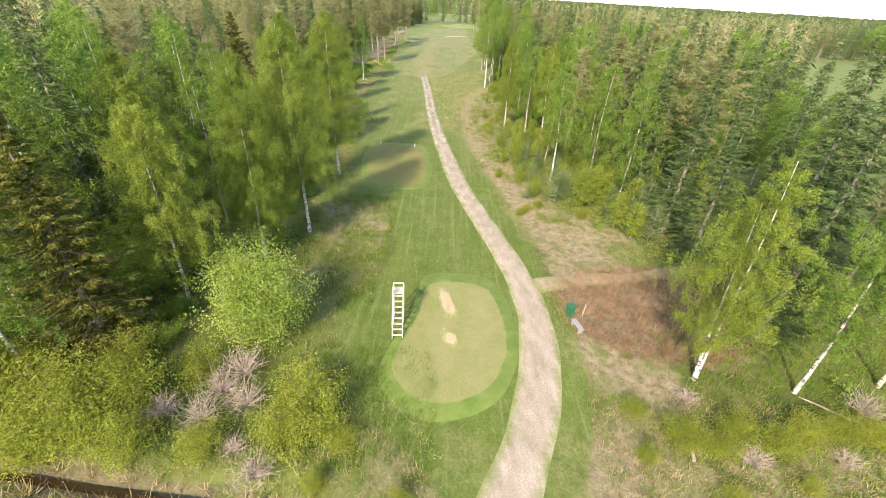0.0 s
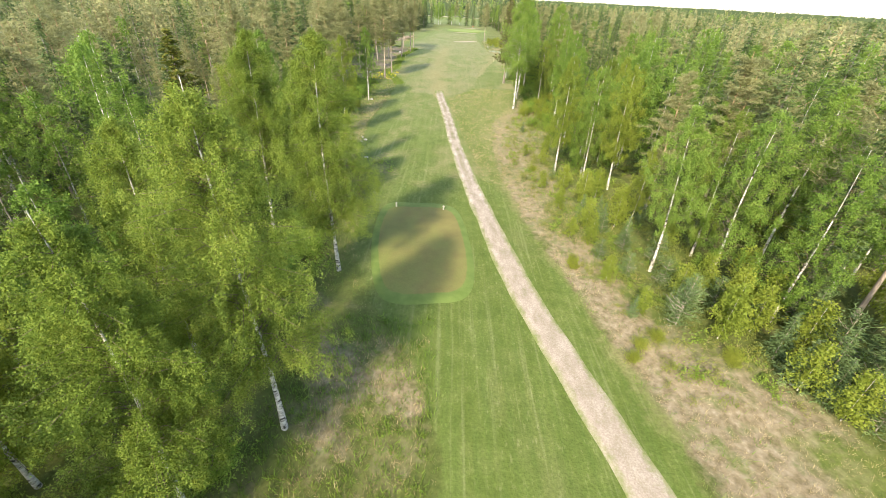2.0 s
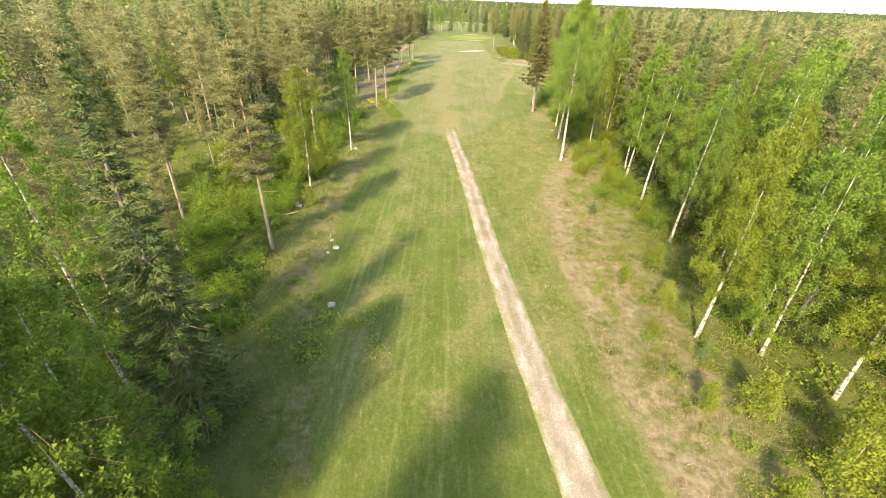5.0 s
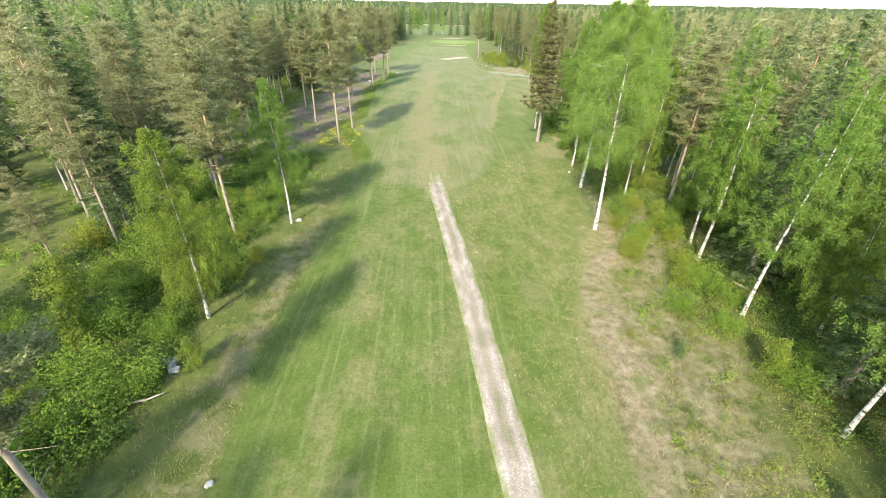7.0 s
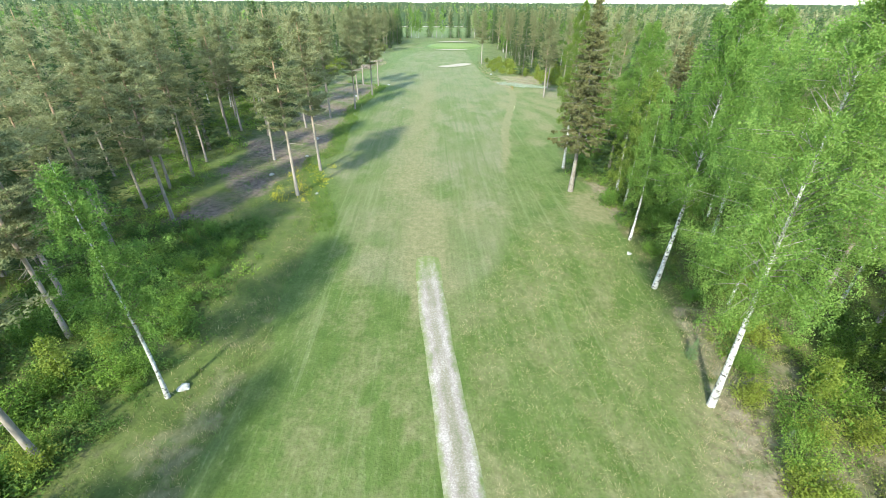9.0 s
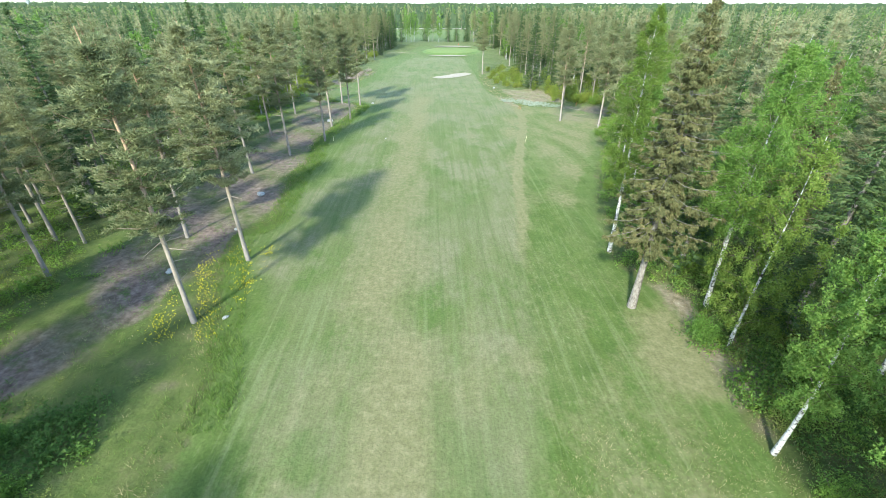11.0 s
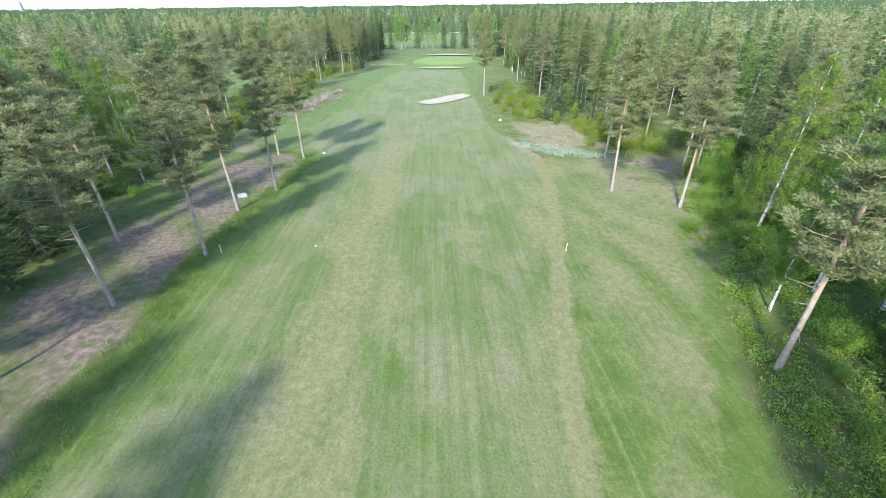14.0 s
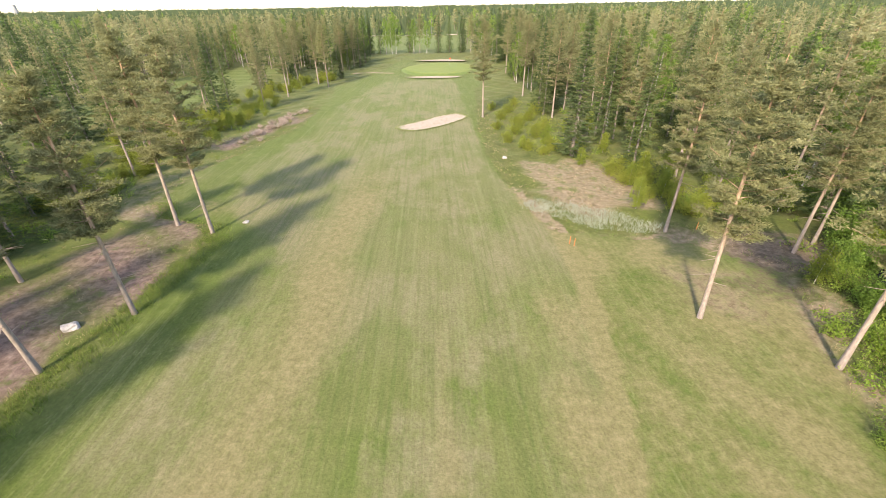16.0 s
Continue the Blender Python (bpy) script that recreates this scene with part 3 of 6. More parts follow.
dry = np.maximum(dry, 0.52 * soft(x - rx + 2.2 + w, 4.0) * soft(rx + 9.0 - x + 1.5 * w, 5.0) * soft(y - 52, 8) * soft(112 - y, 14))
# tall pale grass under the birches by the tees
dry = np.maximum(dry, (0.3 + 0.4 * np.clip(0.5 + w * 0.8, 0, 1)) * soft(lx - 0.3 - x, 1.5) * soft(x - lx + 6.5 + w, 4) * soft(y - 15, 4) * soft(37 - y, 5))
# thin, straw-coloured turf on the rough beside the gravel and in the pond's bay
dry = np.maximum(dry, soft(14 - np.hypot(x - 15, (y - 17) * 1.3) * 1.9 + w, 3))
patchy = 0.5 + 0.5 * np.sin(x * 1.15 + 2.1 * np.sin(y * 0.33)) * np.sin(y * 0.62 + 1.6 * np.sin(x * 0.45) + 0.4)  # worn and lush turf in turn
dry = np.maximum(dry, (0.25 + 0.5 * patchy) * soft(y - 55, 10) * soft(130 - y, 20) * soft(x + 15, 4) * soft(rx - x, 2))
dry = np.maximum(dry, np.interp(y, (86, 118, 142, 158, 210), (0.8, 0.45, 0.3, 0.6, 0.62)) * (1 - np.interp(y, (100, 125), (0.75, 0.2)) * (1 - patchy)) * soft(x - fr + 0.3 * w, 3) * soft(rx - x, 2) * soft(y - 86, 25) * soft(210 - y, 10))
mow = mow * (1 - 0.55 * soft(4.5 - np.hypot((x - 24) * 0.75, (y - 185) * 0.8) + 1.8 * w, 5))
mow = np.where(strip > 0.5, np.minimum(mow, 1 - 0.5 * strip), mow)
hl = np.interp(y, (116, 124, 130, 137, 145, 151, 158, 169, 184, 195, 202), (-33, -32.5, -32, -33.5, -35, -34.5, -33, -32.5, -32, -32, -27))
hr = np.interp(y, (117, 119.5, 123, 127, 134, 139, 142, 145, 150, 156, 160, 171, 188, 197, 200), (-31.5, -29.5, -27.3, -25, -23.2, -23.6, -21.8, -21.6, -22, -22.8, -22.2, -23.6, -21.4, -20.3, -24))
heath = soft(x - hl + w, 2.5) * soft(hr - x + 0.7 * w, 1.6) * soft(y - 117, 5) * soft(202 - y, 3)
heath = np.maximum(heath, soft(3.2 - np.abs(x + 29 - (y - 236) * 0.35) + 0.6 * w, 2.0) * soft(y - 224, 4) * soft(250 - y, 4))
heath = heath * (0.75 + 0.25 * np.sin(y * 0.6 + x * 0.5))
heath = np.maximum(heath, soft(14 - np.hypot(x - 15, (y - 17) * 1.3) * 1.9 + w, 3) * 0.66)  # felled brush beside the gravel
heath = np.maximum(heath, 0.6 * soft(2.6 - np.hypot((x - 26) * 0.6, (y - 185.5) * 0.8) + 1.2 * w, 3))
heath = np.maximum(heath, soft(5.0 - np.hypot((x - 31) * 0.8, (y - 192) * 1.1) + w, 4) * 0.8)
middle = np.exp(-(((x - 0.5 - 0.03 * (y - 150)) / 4.2) ** 2)) * soft(y - 132, 16) * soft(228 - y, 16)
dry = dry - 0.42 * middle * (1 - np.exp(-(((x - 1.6) / 0.9) ** 2)) * soft(y - 166, 4) * soft(188 - y, 4))
dry = np.maximum(dry, 0.95 * np.exp(-(((x + 9.0 - 0.03 * (y - 150)) / 3.6) ** 2)) * soft(y - 124, 10) * soft(216 - y, 20))
blotch = 0.5 + 0.5 * np.sin(x * 0.75 + 1.9 * np.sin(y * 0.21 + 1.0)) * np.sin(y * 0.36 + 1.7 * np.sin(x * 0.4))
dry = np.maximum(dry, (0.2 + 0.85 * blotch) * soft(x - fr - 0.8, 1.5) * soft(rx - x, 2) * soft(y - 142, 10) * soft(204 - y, 10))
# long dark grass along the heath and at the damp foot of the wood
band = soft(x - lx - 0.2 + 0.5 * w, 1.5) * soft(lx + np.interp(y, (115, 135, 165, 190, 205), (2.5, 2.2, 3.6, 4.6, 2.0)) - x + 0.8 * w, 2.0) * soft(y - 114, 6) * soft(204 - y, 6)
damp = soft(x - rx + np.interp(y, (108, 128, 140, 150, 165), (1.0, 2.0, 1.4, 1.6, 1.0)) + 0.6 * w, 2.0) * soft(y - 108, 8) * soft(164 - y, 8)
# dapples of tree shade painted dark green left of the gravel, with lush patches
lush_shade = np.clip(np.sin(x * 0.8 + 1.3 * np.sin(y * 0.5)) * np.sin(y * 0.55 + 1.2 * np.sin(x * 0.7) + 2.0), 0, 1) * soft(y - 52, 8) * soft(118 - y, 10) * soft(x - lx, 2) * soft(np.interp(y, (52, 63, 85, 105, 118), (-2, -4, -6, -8, -10)) - x, 2)
dry = np.where(np.maximum(band, damp) > 0.3, -0.9 * np.maximum(band, damp), np.where(lush_shade > 0.35, -lush_shade, dry))
dry = np.maximum(dry, 1.3 * soft(3.4 - np.hypot((x - 11.6) * 1.1, (y - 124.6) * 0.6) + 1.1 * w, 3))  # straw round the feet of the lone spruce
bank = np.exp(-(((y - 3.2 + 0.08 * (x + 15)) / 1.0) ** 2)) * soft(-5 - x, 3)
heath, dry = np.maximum(heath, 0.9 * bank), dry * (1 - bank)
zone = np.stack([mow, np.where((heath > 0.5) & (dry > 0), dry * 0.3, dry), heath, short], -1)
ni, nj = X.shape
i, j = np.meshgrid(np.arange(ni - 1), np.arange(nj - 1), indexing="ij")
q = i * nj + j
me = mesh("ground", np.stack([x, y, height_at(x, y)], -1), np.stack([q, q + 1, q + nj + 1, q + nj], -1).reshape(-1, 4), GROUND, smooth=True)
me.attributes.new("zone", "FLOAT_COLOR", "POINT").data.foreach_set("color", zone.ravel())
tagged(new("ground", me), "mown golf course grass with dry rough, heath and mossy forest floor", "ground", kind="structure")


def ribbon(name, pts, half, mat, label, category, lift=0.035, fade=(0.0, 0.0), seed=1, pale=False):
    """A strip of ground along a line, its rim irregular, with 'edge' 0 on the rim and 1 in the middle."""
    r = np.random.default_rng(seed)
    p = np.array(pts, float)
    s = np.concatenate([[0], np.cumsum(np.linalg.norm(np.diff(p, axis=0), axis=1))])
    t = np.arange(0, s[-1], 0.5)
    c = np.stack([np.interp(t, s, p[:, 0]), np.interp(t, s, p[:, 1])], -1)
    for _ in range(6):
        c[1:-1] = (c[:-2] + 2 * c[1:-1] + c[2:]) / 4
    for _ in range(10):
        c[2:-2] = (c[:-4] + 2 * c[2:-2] + c[4:]) / 4
    way = unit(np.gradient(c, axis=0))
    out = np.stack([way[:, 1], -way[:, 0]], -1)
    n, cols = len(t), np.array((-1.5, -1.05, -0.6, -0.2, 0.2, 0.6, 1.05, 1.5))
    hw = (np.interp(t, np.linspace(0, s[-1], len(half)), half) * (1 + 0.04 * np.sin(t * 0.37 + np.sin(t * 0.11) * 3) + 0.025 * np.sin(t * 1.27 + 1)))[:, None]
    xy = c[:, None] + out[:, None] * (hw * cols)[..., None]
    xy = xy.reshape(-1, 2)
    crown = np.tile(0.03 * (1 - np.abs(cols) / 1.5) + 0.0, n)
    z = height_at(xy[:, 0], xy[:, 1]) + lift + crown - np.tile((np.abs(cols) > 1.4) * (lift + 0.05), n)
    ends = np.clip(np.minimum(t / max(fade[0], 0.01), (s[-1] - t) / max(fade[1], 0.01)), 0, 1)
    z -= np.repeat(np.clip(0.45 - ends, 0, 1) * 0.3, 8)
    edge = ((1.45 - np.abs(cols)) / 0.85).clip(0, 1)[None] * ends[:, None] - 0.35 * (1 - ends[:, None])
    a, b = np.meshgrid(np.arange(n - 1), np.arange(7), indexing="ij")
    q = a * 8 + b
    me = mesh(name, np.column_stack([xy, z]), np.stack([q, q + 1, q + 9, q + 8], -1).reshape(-1, 4), mat, smooth=True)
    me.attributes.new("edge", "FLOAT", "POINT").data.foreach_set("value", edge.ravel())
    wheel = np.exp(-((cols / 0.36) ** 2))[None] * np.interp(t, (0, 50, 68, 74, 88, 200), (0.2, 0.4, 1.0, 1.35, 1.1, 0.8))[:, None]
    me.attributes.new("wheel", "FLOAT", "POINT").data.foreach_set("value", wheel.ravel())
    me.attributes.new("pale", "FLOAT", "POINT").data.foreach_set("value", np.repeat(np.interp(t, (20, 45, 66, 105, 200), (0.0, 0.3, 1.25, 1.0, 0.6)), 8) if pale else np.zeros(8 * n))
    return tagged(new(name, me), label, category, kind="structure")


PATH_LINE = [(1.6, -1.5), (2.3, 1.0), (3.5, 3.6), (5.0, 6.3), (6.0, 9.8), (6.6, 13.4), (6.6, 17.5), (5.6, 22.6), (4.0, 28.6), (2.0, 36.3), (0.9, 42), (0.1, 47.5), (-0.9, 53.5), (-2.1, 62.6), (-3.4, 73.8), (-4.3, 84.9), (-5.4, 96), (-6.4, 105), (-6.9, 111), (-7.0, 115.5)]
ribbon("gravel_path", PATH_LINE, (1.12, 1.0, 0.93, 0.9, 0.9, 0.88, 0.84, 0.8, 0.76, 0.74, 0.72, 0.72, 0.72, 0.76, 0.9), GRAVEL, "pale dusty gravel cart path fading out into the fairway", "path", fade=(0, 7), pale=True)
ribbon("side_track", [(6.8, 19.0), (8.6, 19.6), (11.2, 20.7), (16.2, 21.0), (20, 22.4), (26, 25)], (0.75, 0.6, 0.5, 0.45, 0.4), TRACK, "worn earth side track leading into the trees", "path", 0.02, (1.0, 9.0), 2)
ribbon("sandy_track", [(-26, 310), (-18, 311), (-10, 308)], (0.9, 0.8), TRACK, "short sandy track beside the green", "path", 0.03, (2, 2), 3)


def outline(points, n):
    """A closed smooth line through a few points."""
    p = np.array(points, float)
    k = len(p)
    t = np.linspace(0, k, n, endpoint=False)
    a, f = t.astype(int), (t % 1)[:, None]
    p0, p1, p2, p3 = (p[(a + d) % k] for d in (-1, 0, 1, 2))
    return 0.5 * (2 * p1 + (p2 - p0) * f + (2 * p0 - 5 * p1 + 4 * p2 - p3) * f**2 + (3 * p1 - p0 - 3 * p2 + p3) * f**3)


def pad(name, points, mat, label, category, rings, level=None):
    """A piece of ground inside a line; rings: (how far out from the line's middle, height)."""
    o = outline(points, 72)
    mid = o.mean(0)
    scale = np.linalg.norm(o - mid, axis=1).mean()
    vs, edges = [], []
    for d, h in rings:
        xy = mid + (o - mid) * (1 + d / scale)
        vs.append(np.column_stack([xy, height_at(xy[:, 0], xy[:, 1]) + h]))
        edges.append(np.full(72, np.clip(-d / 0.8 + 0.1, 0, 1)))
    inner = np.linspace(0.85, 0.0, 8)[:, None, None] * (vs[-1][None, :, :2] - mid) + mid
    for ring in inner:
        vs.append(np.column_stack([ring, height_at(ring[:, 0], ring[:, 1]) + rings[-1][1]]))
        edges.append(np.ones(72))
    if level is not None:
        for ring in vs:
            ring[:, 2] = level
    n = len(vs)
    i, j = np.meshgrid(np.arange(n - 1), np.arange(72), indexing="ij")
    k = (j + 1) % 72
    f = np.stack([i * 72 + j, i * 72 + k, (i + 1) * 72 + k, (i + 1) * 72 + j], -1).reshape(-1, 4)
    me = mesh(name, np.concatenate(vs), f, mat, smooth=True)
    me.attributes.new("edge", "FLOAT", "POINT").data.foreach_set("value", np.concatenate(edges))
    return tagged(new(name, me), label, category, kind="structure")


RAISED = [(1.3, -0.1), (0.9, 0.01), (0.3, 0.08), (0.0, 0.115), (-0.3, 0.125)]
pad("tee_box", [(-0.8, 18.5), (2.2, 18.9), (3.8, 17.6), (4.4, 13.3), (3.7, 10.4), (2.5, 8.8), (0.6, 8.0), (-1.2, 8.3), (-2.5, 10.0), (-2.4, 11.8), (-1.4, 15.0)], TEE, "raised rounded tee box with closely cut yellowish turf", "tee", RAISED)
pad("tee_box", [(-9.8, 50.4), (-7.2, 51.0), (-4.6, 50.9), (-3.3, 49.2), (-2.5, 44), (-2.4, 39.4), (-3.2, 37.2), (-5.2, 36.6), (-7.3, 36.4), (-8.6, 37.4), (-9.6, 41), (-10.2, 46)], TEE_BROWN, "raised rectangular tee box with browned turf in tree shade", "tee", RAISED)
LOW = [(0.3, 0.12), (0.0, 0.131), (-0.25, 0.133)]
pad("bare_patch", [(-0.1, 18.0), (0.6, 17.8), (1.1, 16.2), (1.2, 15.1), (0.5, 15.0), (0.1, 16.3)], WORN, "worn tan strip of turf on the tee", "bare ground", LOW)
pad("bare_patch", [(0.4, 13.6), (1.2, 13.5), (1.4, 12.6), (1.0, 12.1), (0.3, 12.6)], WORN, "worn tan patch of turf on the tee", "bare ground", LOW)
pad("putting_green", [(-7.5, 317), (-3, 327), (5, 333), (13, 328), (17, 317), (12, 305), (4, 300), (-4, 305)], GREEN, "smooth bright green putting green beyond the fairway", "green", [(2.0, -0.1), (1.0, 0.1), (0.0, 0.45), (-1.5, 0.6)])
DISHED = [(0.35, 0.1), (0.1, 0.12), (-0.25, 0.08), (-0.6, 0.03)]
pad("sand_bunker", [(-5, 236.8), (-2.2, 234.2), (2, 236.5), (5.4, 239.8), (8.0, 243.8), (6.2, 246.6), (2.6, 244.8), (-0.6, 241.2)], SAND, "pale sand bunker cut into the fairway", "bunker", DISHED)
pad("sand_bunker", [(-6.5, 298), (0, 294.5), (8, 294.5), (10, 297), (2, 298.5)], SAND, "long sand bunker in front of the green", "bunker", [(d, h + 0.12) for d, h in DISHED])
pad("sand_bunker", [(-5, 340), (4, 337.5), (14, 336.5), (15, 340), (5, 343)], SAND, "long sand bunker behind the green", "bunker", [(d, h + 0.3) for d, h in DISHED])
pad("sand_bunker", [(88, 117), (93, 115), (97, 119), (93, 121)], SAND, "sand bunker on a neighbouring hole among trees", "bunker", DISHED)
pad("ditch_water", [(-30, 4.25), (-24, 3.7), (-18, 3.3), (-14, 2.95), (-8, 2.5), (-7.4, 2.65), (-12, 3.1), (-17, 3.55), (-24, 4.1), (-30, 4.55)], WATER, "brown water standing in a narrow ditch", "water", [(0.0, 0.0), (-0.2, 0.0)], -0.58)
pad("brook_water", [(32, 182.5), (42, 194), (60, 215), (61, 213.5), (44, 194.5), (33.5, 181.5)], WATER, "still water in a ditch among the pines", "water", [(0.0, 0.0), (-0.2, 0.0)], -0.34)

# ---- trees ----
def trunk_line(r, h, lean=0.02, bend=0.012, count=9):
    z = np.linspace(0, 1, count)
    a = r.uniform(0, 2 * np.pi, 3)
    off = lean * h * z[:, None] * np.array([np.cos(a[0]), np.sin(a[0])]) + bend * h * (np.sin(z * 4 + a[1]) - np.sin(a[1]))[:, None] * np.array([np.cos(a[2]), np.sin(a[2])])
    return np.column_stack([off, z * h])


def on_line(line, z):
    return np.stack([np.interp(z, line[:, 2], line[:, 0]), np.interp(z, line[:, 2], line[:, 1]), z], -1)


def birch_arrays(seed, h=14.0, wide=0.2, base=0.24, n=3600, size=0.2, branches=52, stems=1, sides=9, lean=0.02, full=0.0):
    """A birch: slim white trunk, rising limbs whose tips hang, small leaves in loose hanging bunches."""
    r = np.random.default_rng(seed)
    trunk, limbs, cs, ax = [], [], [], []
    for s in range(stems):
        line = trunk_line(r, h * (1 - 0.1 * s), lean + 0.07 * (stems > 1), count=9 if sides > 4 else 4)
        line[:, 0] += 0.25 * s
        hh = line[-1, 2]
        r0 = 0.0082 * h * (0.85 if stems > 1 else 1)
        trunk.append(tube(line, np.interp(np.linspace(0, 1, len(line)), (0, 0.05, 0.5, 1), (r0 * 1.35, r0, r0 * 0.5, 0.012)), sides))
        nb = branches // stems
        u = (np.arange(nb) + r.uniform(0, 1, nb)) / nb
        zb = hh * (base + (0.97 - base) * u)
        az = np.arange(nb) * 2.4 + r.normal(0, 0.4, nb)
        reach = wide * h * np.interp(u, (0, 0.12, 0.35, 0.6, 0.85, 1), (0.62 + 0.3 * full, 0.9 + 0.1 * full, 1.0, 0.8, 0.45 + 0.05 * full, 0.12)) * r.uniform(0.7, 1.2, nb)
        for k in range(nb):
            f = np.linspace(0, 1, 6)[:, None]
            out = np.array([np.cos(az[k]), np.sin(az[k]), 0])
            rise = reach[k] * r.uniform(0.45, 0.9)
            pts = on_line(line, zb[k])[None] + out * reach[k] * f + np.array((0, 0, 1)) * rise * (1.7 * f - 1.15 * f**2.2)
            if (k % 2 == 0 or n > 2000) and sides > 5:
                limbs.append(tube(pts[[0, 2, 5]], np.linspace(r0 * 0.22 * (1 - 0.6 * u[k]), 0.006, 3), 3))
            m = int(n / branches * (0.35 + reach[k] / (wide * h)) * 1.15)
            bunch = r.normal(0, 1, (max(3, m // (70 if n > 10000 else 40 if n > 4000 else 14)), 3)) * np.array((0.30, 0.30, 0.20)) * reach[k] * (0.62 - 0.24 * full)
            pick = r.integers(0, len(bunch), m)
            g = np.clip(r.beta(2.0, 1.1, len(bunch))[pick] + r.normal(0, 0.03, m), 0.12, 1)
            c = np.stack([np.interp(g, f[:, 0], pts[:, d]) for d in range(3)], -1)
            c = c + bunch[pick] + r.normal(0, 1, (m, 3)) * np.array((0.16, 0.16, 0.2)) * (size / 0.2) ** 0.4 * (0.8 if n > 10000 else 1.0)
            c[:, 2] -= np.abs(r.normal(0, 0.055, m)) * reach[k] * 2.4
            cs.append(c)
            ax.append(r.normal(0, 0.6, (m, 3)) + np.array((0, 0, -0.5)))
    c, a = np.concatenate(cs), np.concatenate(ax)
    keep = c[:, 2] > 0.1 * h
    return join(trunk), join(limbs) if limbs else None, leaves(r, c[keep], a[keep], size, size * 0.8, 0.9)


def pine_arrays(seed, h=16.0, base=0.4, wide=0.16, n=13500, length=0.3, sides=9, lean=0.015, dead=8, fat=0.26):
    """A pine: bare trunk, whorls of level boughs with tufts of needles in flat, ragged pads."""
    r = np.random.default_rng(seed)
    line = trunk_line(r, h, lean, 0.006, 9 if sides > 4 else 4)
    r0 = 0.0092 * h
    trunk = tube(line, np.interp(np.linspace(0, 1, len(line)), (0, 0.05, 0.6, 1), (r0 * 1.3, r0, r0 * 0.65, 0.02)), sides)
    limbs, cs, ax = [], [], []
    z = h * base
    while z < h * 0.985:
        u = (z / h - base) / (1 - base)
        reach0 = wide * h * np.interp(u, (0, 0.12, 0.35, 0.7, 1), (0.6, 1.0, 0.9, 0.52, 0.06))
        for az in r.uniform(0, 2 * np.pi) + np.arange(4) * np.pi / 2 + r.normal(0, 0.35, 4):
            reach = reach0 * r.uniform(0.55, 1.2)
            zz = z + r.normal(0, 0.2)
            f = np.linspace(0, 1, 5)[:, None]
            out = np.array([np.cos(az), np.sin(az), 0])
            pts = on_line(line, np.clip(zz, 0, h))[None] + out * reach * f + np.array((0, 0, 1)) * reach * (0.15 * f + np.interp(u, (0, 1), (0.0, 0.6)) * f**2 + 0.12 * f**3)
            if sides > 6 or (sides > 4 and r.random() < 0.4):
                limbs.append(tube(pts[[0, 2, 4]], np.linspace(0.045 * (1.15 - u), 0.01, 3), 3))
            k = max(2, int(3 + reach * 3.2))
            g = r.uniform(0.04, 1, k) ** 0.7
            pads = np.stack([np.interp(g, f[:, 0], pts[:, d]) for d in range(3)], -1) + r.normal(0, 1, (k, 3)) * np.array((0.32, 0.32, 0.05)) * reach * 0.5
            cs.append(pads)
            ax.append(np.tile(out, (k, 1)))
        z += r.uniform(0.5, 0.8) * h / 16 * 1.1
    for k in range(dead):  # bare stubs under the crown
        zz, az = h * r.uniform(base * 0.45, base), r.uniform(0, 2 * np.pi)
        f = np.linspace(0, 1, 4)[:, None]
        limbs.append(tube(on_line(line, zz)[None] + np.array([np.cos(az), np.sin(az), -0.1]) * r.uniform(0.5, 1.6) * f, np.linspace(0.03, 0.006, 4), 3))
    pads, out = np.concatenate(cs), np.concatenate(ax)
    pick = np.sort(r.permutation(np.arange(n) % len(pads)))
    c = pads[pick] if n >= len(pads) else pads[r.permutation(len(pads))[:n]]
    d = r.normal(0, 1, (len(c), 3)) * np.array((1, 1, 0.45)) + (out[pick] if n >= len(pads) else 0) * 0.5 + np.array((0, 0, 0.45))
    c = c + unit(d) * r.uniform(0.08, 0.36, (len(c), 1)) * (length / 0.34) ** 0.5 + r.normal(0, 1, c.shape) * np.array((0.16, 0.16, 0.04))
    return trunk, join(limbs) if limbs else None, leaves(r, c, d, length, length * fat, 0.8)


